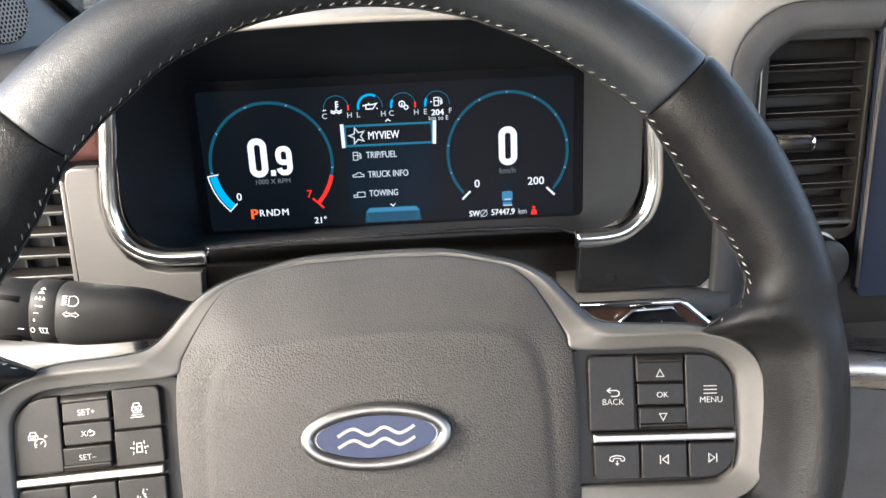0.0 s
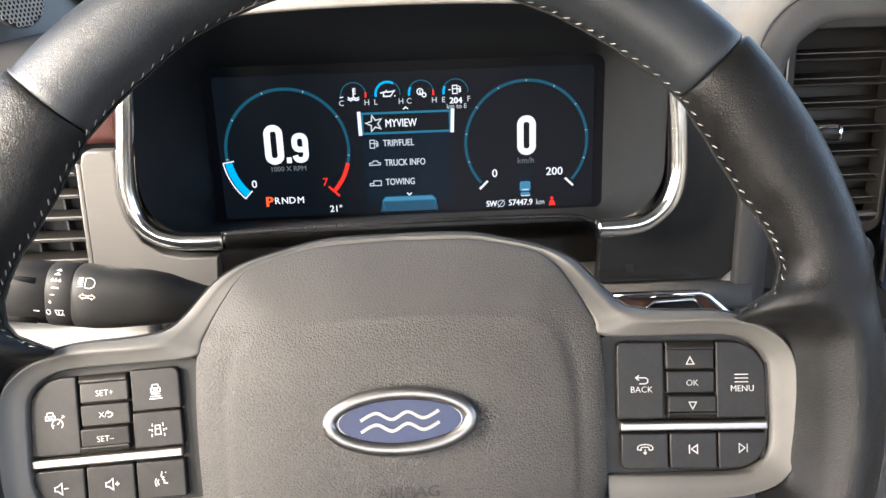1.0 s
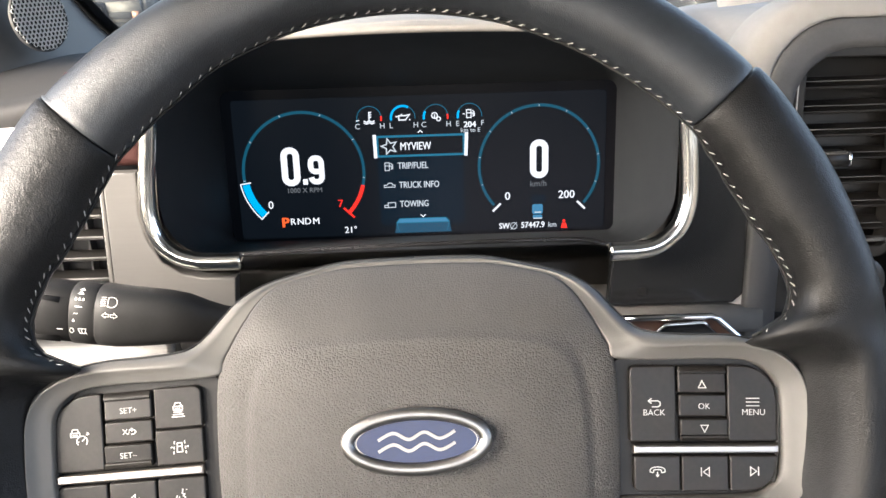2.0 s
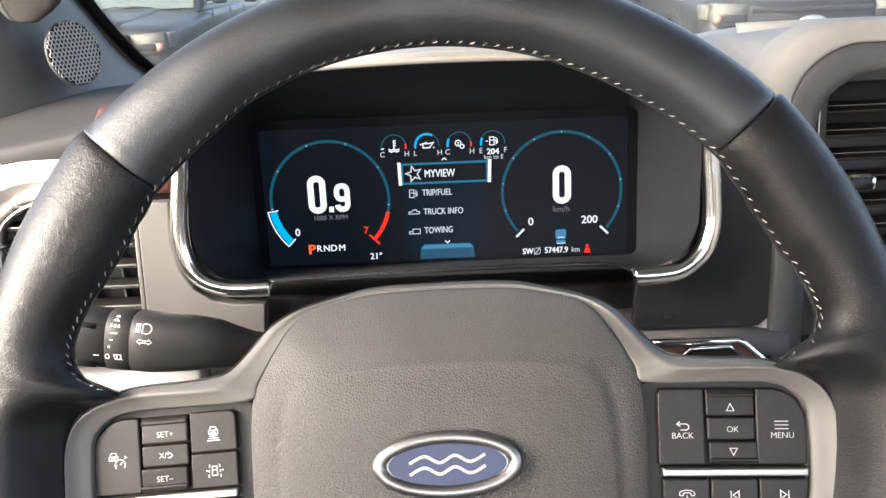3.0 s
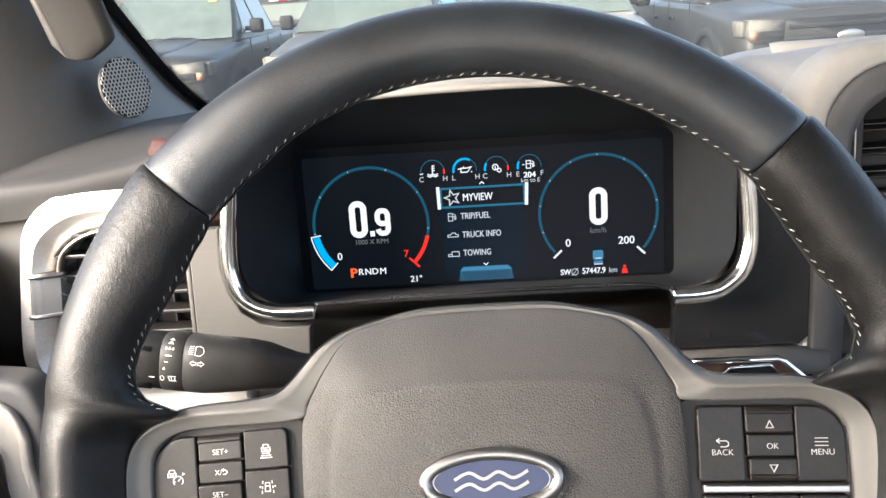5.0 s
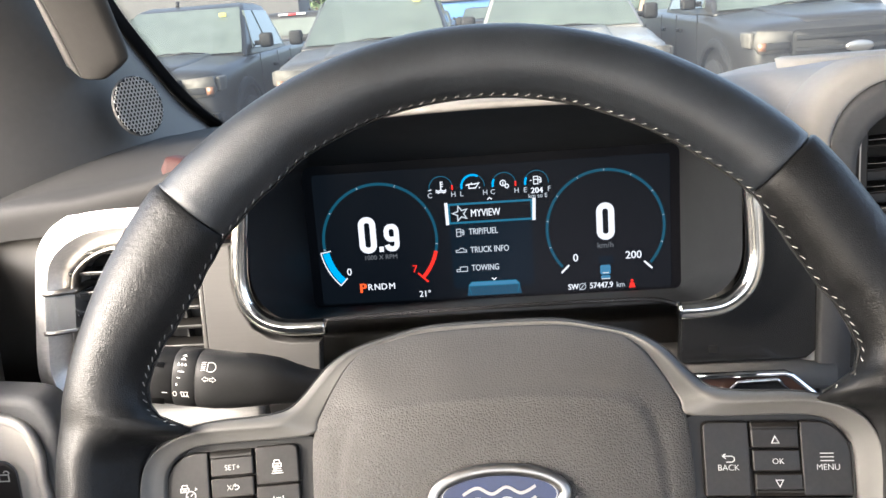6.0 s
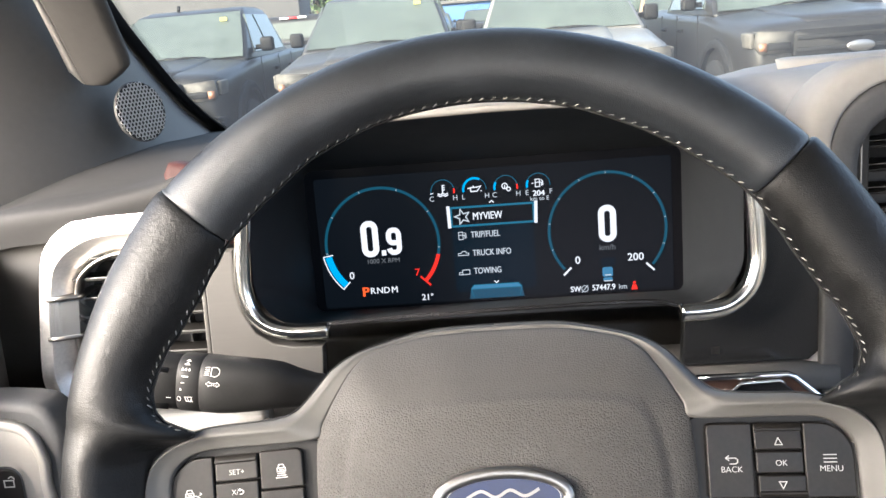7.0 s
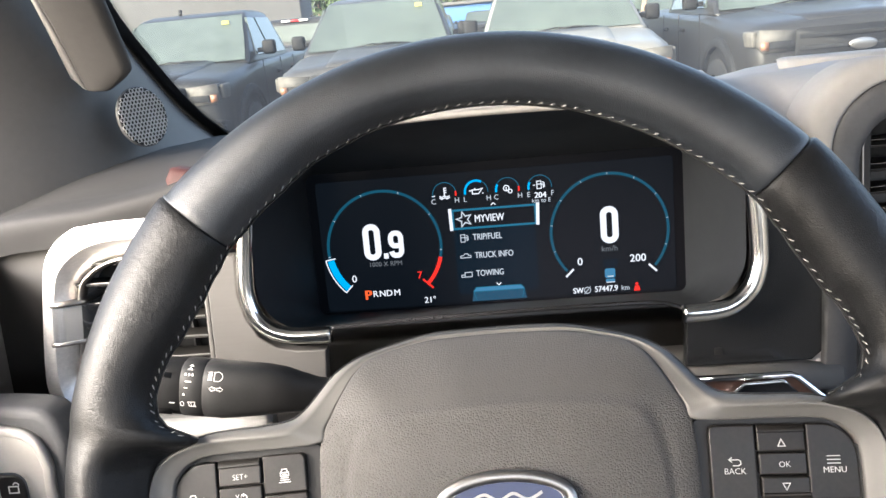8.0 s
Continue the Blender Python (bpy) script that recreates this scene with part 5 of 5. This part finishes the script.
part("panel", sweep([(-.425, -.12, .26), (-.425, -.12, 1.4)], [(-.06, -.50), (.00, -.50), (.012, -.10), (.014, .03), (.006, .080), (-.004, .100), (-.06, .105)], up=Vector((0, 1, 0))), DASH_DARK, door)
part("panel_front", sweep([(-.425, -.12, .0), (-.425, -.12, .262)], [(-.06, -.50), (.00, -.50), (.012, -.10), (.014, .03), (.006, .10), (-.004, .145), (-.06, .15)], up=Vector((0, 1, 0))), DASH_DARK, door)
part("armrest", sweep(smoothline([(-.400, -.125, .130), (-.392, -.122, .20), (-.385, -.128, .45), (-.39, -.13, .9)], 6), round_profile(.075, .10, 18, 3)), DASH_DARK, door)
BZ = [(-.420, -.0450), (-.340, -.0452), (-.3040, -.0462), (-.2800, -.0512), (-.2694, -.0705), (-.2700, -.0893), (-.2715, -.190), (-.420, -.190)]
part("bezel", plate([[(p.x, p.y) for p in smoothline([(x, y, 0) for x, y in BZ], 5)]], .030, .006, 4), BLACK_SOFT, door, "", Matrix.Translation((0, 0, .196)))
SWITCH_SILVER = surface("switch_silver", (0.40, 0.382, 0.350), 0.5, metal=0.1, vary=0.06, grain=0.05, grain_scale=1500)
BZ2 = [(-.420, -.0582), (-.340, -.0585), (-.3075, -.0592), (-.2892, -.0650), (-.2817, -.0826), (-.2820, -.1010), (-.2840, -.190), (-.420, -.190)]
part("switch_frame", plate([[(p.x, p.y) for p in smoothline([(x, y, 0) for x, y in BZ2], 5)]], .006, .002, 3), SWITCH_SILVER, door, "silver-grey switch frame", Matrix.Translation((0, 0, .2005)))
part("switch_rim", sweep(smoothline([(x, y, .2000) for x, y in BZ2], 5), [(-.0026, -.004), (-.0026, .0010), (-.0014, .0018), (.0014, .0018), (.0026, .0008), (.0026, -.004)], up=Vector((0, 0, 1))), SWITCH_SILVER, door, "silver rim")
sw = part("switch", plate([rrect(-.400, -.160, -.2950, -.0862, .008)], .006, .0016, 3), BUTTON, door, "black lock switch", Matrix.Translation((0, 0, .2035)))
part("switch_ring", strokes([rrect(-.402, -.162, -.2935, -.0847, .009) + [rrect(-.402, -.162, -.2935, -.0847, .009)[0]]], .0014, .0010), CHROME, door, "", Matrix.Translation((0, 0, .2032)))
part("icon", strokes([[(-.3056, -.0978), (-.2996, -.0978), (-.2996, -.0936), (-.3056, -.0936), (-.3056, -.0978)], arc(-.3008, -.0930, .0018, 160, 0, 8), [(-.3120, -.158), (-.3120, -.0872)]], .0007), WHITE_INK, sw, "white unlock icon", Matrix.Translation((0, 0, .0001)))

# ---- closed cab round the camera ----
CAB = surface("cab_lining", (0.30, 0.295, 0.285), 0.85, vary=0.06, scale=15, grain=0.2, grain_scale=900)
CAB_DARK = surface("cab_dark", (0.14, 0.135, 0.128), 0.8, vary=0.1, scale=15)
def shell(name, me, material, label, category):
    return solid(name, me, material, label, category, None, "structure")
shell("cab_roof", box(-.46, -1.75, 2.03, 1.26, .02, 2.10, .01), CAB, "light grey roof lining", "ceiling")
shell("cab_floor", box(-.46, -1.75, .0, 1.26, .70, .66), CAB_DARK, "grey cab floor and sills above the ground", "floor")
shell("firewall", box(-.46, .52, .60, 1.26, .58, 1.40), CAB_DARK, "dark firewall below the windscreen", "wall")
shell("rear_wall", join(box(-.46, -1.80, .60, 1.26, -1.74, 1.42), box(-.46, -1.80, 1.42, -.25, -1.74, 2.05), box(1.05, -1.80, 1.42, 1.26, -1.74, 2.05), box(-.25, -1.80, 1.92, 1.05, -1.74, 2.05)), CAB_DARK, "grey rear wall of the cab", "wall")
shell("far_door", join(box(1.24, -1.75, .60, 1.30, .52, 1.40), box(1.24, -.95, 1.40, 1.30, -.80, 2.04)), CAB_DARK, "grey passenger door", "wall")
shell("near_door", box(-.52, -1.75, .60, -.455, -.20, 1.30), CAB_DARK, "dark driver's door below the window", "wall")
# out of view; its lower edge sets how much sun reaches the rim
shell("roof_rail", box(-.53, -1.75, 1.80, -.455, -.02, 2.10, .015), CAB, "light grey roof rail above the side window", "ceiling")
# out of view; made wide to keep the sun off the wheel's right side
for x in (-.49,):
    shell("shading_door_pillar", box(x - .035, -1.02, 1.25, x + .035, -.695, 2.06, .02), CAB_DARK, "unseen dark door pillar, widened to block sun", "pillar")

# ---- outside ----
ASPHALT = surface("asphalt", (0.055, 0.054, 0.052), 0.9, vary=0.25, scale=0.8, grain=0.5, grain_scale=60)
shell("ground", box(-400, -300, -.4, 400, 500, 0), ASPHALT, "grey asphalt of the parking lot", "ground")
PAINTS = {k: surface("paint_" + k, c, .42, metal=.0, vary=.18, scale=3, spec=.30, coat=.15) for k, c in dict(navy=(.014, .0135, .0125), silver=(.13, .125, .115), pale=(.030, .029, .028), charcoal=(.016, .0155, .015), red=(.25, .03, .02), bronze=(.20, .13, .08)).items()}
TYRE = surface("tyre", (.012, .012, .012), .8, vary=.2, scale=20)
ALLOY = surface("alloy", (.5, .5, .5), .3, metal=.9, vary=.1)
DARK_PLASTIC = surface("bumper_plastic", (.009, .009, .009), .65, spec=.25, vary=.2, scale=5)
# opaque; its uneven pale tone stands in for reflections in the glass
CAR_GLASS = surface("car_glass", (.056, .067, .058), .08, vary=.40, scale=0.5, spec=.45)
LENS = surface("lamp_lens", (.075, .07, .062), .6, spec=.25, vary=.5, scale=14)
AMBER = surface("amber_lens", (.20, .095, .055), .35, vary=.1)
RED_LENS = surface("red_lens", (.42, .02, .02), .2, vary=.1)
WHITE_LENS = surface("white_lens", (.6, .6, .58), .2, vary=.05)
TAG = surface("yellow_tag", (.42, .39, .08), .7, vary=.05)


def pickup(paint, label, grille_style=0):
    """A full-size pickup, nose toward -y, origin on the ground below the middle of the nose."""
    P = PAINTS[paint]
    t = thing("pickup_truck", label, "truck", group="parked trucks")

    def sec(y, half, zb, zt, r=.10, crown=.03, tuck=.04):
        pts = [(-half + tuck, zb), (-half, zb + .25), (-half, zt - r * 1.2), (-half + r * .35, zt - r * .35), (-half + r * 1.3, zt), (-half * .45, zt + crown), (0, zt + crown * 1.25), (half * .45, zt + crown), (half - r * 1.3, zt), (half - r * .35, zt - r * .35), (half, zt - r * 1.2), (half, zb + .25), (half - tuck, zb)]
        return [(x, y, z) for x, z in pts]
    part("body", loft([sec(.02, .86, .55, 1.10, .14), sec(.06, .93, .50, 1.16, .14), sec(.30, .99, .48, 1.20, .13), sec(.9, 1.0, .46, 1.25, .12), sec(1.35, 1.0, .45, 1.29, .10), sec(1.7, 1.0, .45, 1.30, .08, .0), sec(3.6, 1.0, .45, 1.33, .06, .0), sec(5.6, .99, .50, 1.36, .06, .0), sec(5.75, .95, .6, 1.33, .06, .0)]), P, t)
    part("hood_bulge", loft([[(x * k, y, z0 + z) for x, z in ((-.52, -.05), (-.45, .030), (-.38, .040), (.38, .040), (.45, .030), (.52, -.05))] for y, k, z0 in ((.10, .95, 1.175), (.5, 1.0, 1.225), (1.0, 1.04, 1.275), (1.42, 1.08, 1.31))]), P, t)
    # cabin
    rings = []
    for z, y0, y1, h in ((1.27, 1.38, 3.72, .93), (1.31, 1.44, 3.71, .925), (1.55, 1.80, 3.64, .845), (1.80, 2.17, 3.52, .755), (1.90, 2.36, 3.46, .705), (1.95, 2.60, 3.36, .62)):
        rings.append([(x, y, z) for x, y in rrect(-h, y0, h, y1, .1, 5, (.06, .06, .10, .10))])
    part("cabin", loft(rings), P, t)
    # windscreen: follows the slope of the cabin's front
    ws = []
    for z, y, h in ((1.335, 1.462, .870), (1.55, 1.785, .805), (1.78, 2.125, .722), (1.885, 2.295, .682)):
        ws.append([(x * h, y + .004 * abs(x) ** 2.5 - .014, z) for x in (-1, -.8, -.4, 0, .4, .8, 1)])
    part("windscreen", grid_sheet(ws), CAR_GLASS, t, "windscreen with reflections painted as pale tones")
    for s in (-1, 1):
        for ya, yb, yc, yd in ((1.83, 2.55, 2.55, 2.22), (2.63, 3.42, 3.36, 2.63)):
            q = [(s * .905, ya, 1.37), (s * .905, yb, 1.37), (s * .735, yc, 1.84), (s * .735, yd, 1.84)]
            part("side_window", mesh([Vector(p) + Vector((s * .02, 0, 0)) for p in q] + [Vector(p) - Vector((s * .01, 0, 0)) for p in q], [(0, 1, 2, 3), (4, 5, 6, 7), (0, 1, 5, 4), (1, 2, 6, 5), (2, 3, 7, 6), (3, 0, 4, 7)], False), CAR_GLASS, t)
        part("mirror", box(s * 1.07 - .085, 1.87, 1.36, s * 1.07 + .085, 2.0, 1.54, .04, 3), DARK_PLASTIC, t)
        part("mirror_arm", box(min(s * .92, s * 1.06), 1.90, 1.39, max(s * .92, s * 1.06), 1.97, 1.45, .01), DARK_PLASTIC, t)
        part("headlight", loft([[(s * x, y, z) for x, z in ((.60, .93), (.90, .93), (.95, 1.0), (.93, 1.14), (.60, 1.12))] for y in (-.01, .02, .16)]), LENS, t, "clear headlight with amber corner")
        part("amber_lamp", loft([[(s * x, y, z) for x, z in ((.85, .95), (.92, .96), (.92, 1.03), (.85, 1.03))] for y in (-.02, .05)]), AMBER, t)
        part("headlight_cell", box(min(s * .62, s * .84), -.022, .96, max(s * .62, s * .84), .02, 1.03, .01), DARK_PLASTIC, t)
        part("wheel_arch", lathe([(0, .006), (.50, .006), (.51, .05), (.56, .055), (.60, .03), (.61, -.02)], 32), DARK_PLASTIC, t, "black wheel arch", Matrix.Translation((s * 1.0, 1.02, .46)) @ pose(0, 0, 0, 0, s * 90))
        for yw in (1.02, 4.65):
            w = part("wheel", lathe([(0, .0), (.24, .0), (.25, .02), (.25, -.12)], 24), ALLOY, t, "", Matrix.Translation((s * .985, yw, .41)) @ pose(0, 0, 0, 0, s * 90))
            part("tyre", lathe([(.25, .02), (.27, .075), (.37, .08), (.43, .05), (.44, -.06), (.43, -.17), (.30, -.18)], 28), TYRE, w)
            for k in range(6):
                part("spoke", box(-.025, .05, .0, .025, .235, .03, .008), ALLOY, w, "", pose(0, 0, 0.0, 0, 0, 60 * k))
            # flat black disc for the shade between the spokes
            part("hollow", lathe([(.07, .004), (.235, .004)], 24), HOLE_SHADE, w)
        part("side_lens", box(min(s * .93, s * .985), .06, .98, max(s * .93, s * .985), .34, 1.13, .02), LENS, t)
        for yy in (1.8, 2.75, 3.55):
            part("door_line", box(s * .998 - .004, yy - .008, .60, s * .998 + .004, yy + .008, 1.30), DARK_PLASTIC, t)
        for yy in (2.55, 3.40):
            part("door_handle", box(min(s * .99, s * 1.03), yy - .09, 1.10, max(s * .99, s * 1.03), yy + .09, 1.14, .01), DARK_PLASTIC, t)
        part("tail_light", box(min(s * .84, s * .985), 5.62, .85, max(s * .84, s * .985), 5.78, 1.25, .02), RED_LENS, t, "red tail light")
        part("wiper", sweep([(s * .10 - .25, 1.44, 1.335), (s * .10 + .02, 1.50, 1.37), (s * .10 + .30, 1.46, 1.345)], round_profile(.025, .025, 6)), DARK_PLASTIC, t)
    part("grille", loft([[(x, y, z) for x, z in rrect(-.60, .76, .60, 1.13, .05, 4)] for y in (-.035, .05)]), DARK_PLASTIC, t, "black radiator grille")
    for z in (.84, .95, 1.06):
        part("grille_bar", box(-.58, -.05, z - .022, .58, -.02, z + .022, .008), DARK_PLASTIC if grille_style == 0 else CHROME_SATIN, t)
    part("badge", loft([[(k * .13 * math.cos(radians(20 * i)), y, .95 + k * .055 * math.sin(radians(20 * i))) for i in range(18)] for y, k in ((-.05, 1), (-.066, 1), (-.072, .85))]), CHROME_SATIN, t, "plain oval badge")
    part("bumper", loft([[(x, y, z) for x, z in rrect(-.97, .46, .97, .76, .06, 4)] for y in (-.10, -.12, .25)]), DARK_PLASTIC if grille_style == 0 else CHROME_SATIN, t)
    part("rear_window", mesh([(x, y, z) for z, y, h in ((1.42, 3.705, .72), (1.80, 3.56, .60)) for x, y in ((-h, y), (h, y), (h, y - .03), (-h, y - .03))], [(0, 1, 5, 4), (3, 2, 6, 7), (0, 1, 2, 3), (4, 5, 6, 7), (0, 3, 7, 4), (1, 2, 6, 5)], False), CAR_GLASS, t)
    part("brake_light", box(-.11, 3.47, 1.875, .11, 3.52, 1.925, .008), RED_LENS, t, "red high brake light")
    for x in (-.22, .22):
        part("cargo_light", box(x - .11, 3.47, 1.875, x + .11, 3.52, 1.925, .008), WHITE_LENS, t)
    part("dash_top", box(-.78, 1.75, 1.30, .78, 2.1, 1.33, .01), DARK_PLASTIC, t)
    part("inspection_tag", box(.46, 2.085, 1.775, .55, 2.10, 1.82), TAG, t, "small yellow tag behind the glass")
    part("roof_aerial", sweep([(-.25, 2.62, 1.95), (-.25, 2.66, 2.02)], round_profile(.05, .03, 6)), DARK_PLASTIC, t)
    return t


t1 = pickup("navy", "dark navy pickup truck parked facing the windscreen")
t1.matrix_world = pose(-3.80, 7.75, 0, 0, 0, 1)
t2 = pickup("pale", "dark grey pickup truck parked in a row of others", 1)
t2.matrix_world = pose(-1.30, 7.9, 0, 0, 0, 1)
t3 = pickup("silver", "silver pickup truck parked nose-on", 1)
t3.matrix_world = pose(.83, 7.3, 0, 0, 0, -2)
t4 = pickup("charcoal", "charcoal pickup truck with black grille parked close", 0)
t4.matrix_world = pose(3.50, 7.25, 0.06, 0, 0, 1)
t5 = pickup("charcoal", "dark pickup truck seen from behind in the second row")
t5.matrix_world = pose(-4.55, 22.5, 0, 0, 0, 180)
t6 = pickup("charcoal", "small dark vehicle far across the lot")
t6.matrix_world = pose(-.2, 42, 0, 0, 0, 0)

t7 = pickup("pale", "dark vehicle in the far row across the lot")
t7.matrix_world = pose(-2.75, 46, 0, 0, 0, 0)
t8 = pickup("bronze", "tan bronze pickup truck parked in the second row")
t8.matrix_world = pose(3.9, 13.6, 0, 0, 0, 0)
# far buildings and trees
WALL = surface("building_cladding", (.095, .092, .09), .8, vary=.1, scale=1.5)
BLUE_WALL = surface("blue_cladding", (.05, .14, .33), .6, vary=.06, scale=1.0)
hall = thing("warehouse", "long dark grey warehouse wall across the lot", "building")
part("wall", box(-60, 30, 0, -6.8, 32, 7, .05), WALL, hall)
part("parapet", box(-60.2, 29.8, 7, -6.6, 32.2, 7.4, .05), WALL, hall)
blue = thing("blue_building", "low bright blue building in the distance", "building")
part("wall", box(-5, 80, 0, 16, 95, 3.0, .05), BLUE_WALL, blue)
part("roof", box(-5.3, 79.7, 3.0, 16.3, 95.3, 3.3, .05), WALL, blue)
far = thing("far_building", "pale building behind the parked trucks", "building")
part("wall", box(22, 55, 0, 70, 70, 8, .05), CAB, far)
part("roof", box(21.7, 54.7, 8, 70.3, 70.3, 8.4, .05), WALL, far)

LEAF = surface("leaves", (.07, .11, .035), .7, vary=.4, scale=2)
BARK = surface("bark", (.10, .075, .05), .9, vary=.3, scale=6)


def tree(x, y, h, seed):
    rnd = random.Random(seed)
    t = thing("tree", "leafy green tree at the edge of the lot", "tree", Matrix.Translation((x, y, 0)), "trees at the edge")
    trunk = [sweep([(0, 0, 0), (.1, 0, h * .3), (.05, .1, h * .8)], round_profile(.5, .5, 8), up=Vector((0, 1, 0)), scale=lambda s: 1 - .7 * s)]
    for k in range(6):
        a = rnd.uniform(0, 6.28)
        trunk.append(sweep([(.05, .05, h * (.35 + .07 * k)), (math.cos(a) * h * .15, math.sin(a) * h * .15, h * (.5 + .07 * k)), (math.cos(a) * h * .26, math.sin(a) * h * .26, h * (.58 + .07 * k))], round_profile(.2, .2, 6), scale=lambda s: 1 - .7 * s))
    part("trunk", join(*trunk), BARK, t)
    v, f = [], []
    for k in range(2600):
        a, b = rnd.uniform(0, 6.28), rnd.uniform(-1, 1)
        c = rnd.random() ** .4
        lump = 1 + .25 * math.sin(3 * a + seed) * math.cos(4 * b)
        q = Vector((math.cos(a) * math.sqrt(1 - b * b) * h * .34 * c * lump, math.sin(a) * math.sqrt(1 - b * b) * h * .34 * c * lump, h * .66 + b * h * .34 * c * lump))
        s = rnd.uniform(.12, .30)
        d1 = Vector((rnd.gauss(0, 1), rnd.gauss(0, 1), rnd.gauss(0, 1))).normalized() * s
        d2 = d1.cross(Vector((rnd.gauss(0, 1), rnd.gauss(0, 1), rnd.gauss(0, 1)))).normalized() * s * .6
        n = len(v)
        v += [q - d1, q + d2, q + d1, q - d2]
        f.append((n, n + 1, n + 2, n + 3))
    me = bpy.data.meshes.new("crown")
    me.from_pydata([tuple(p) for p in v], [], f)
    part("crown", me, LEAF, t)


for i, (x, y, h) in enumerate(((-9.5, 62, 8), (-6.2, 66, 9.5), (-13, 64, 9), (-3.0, 100, 9), (14, 100, 10), (20, 90, 9), (-18, 66, 8))):
    tree(x, y, h, i)
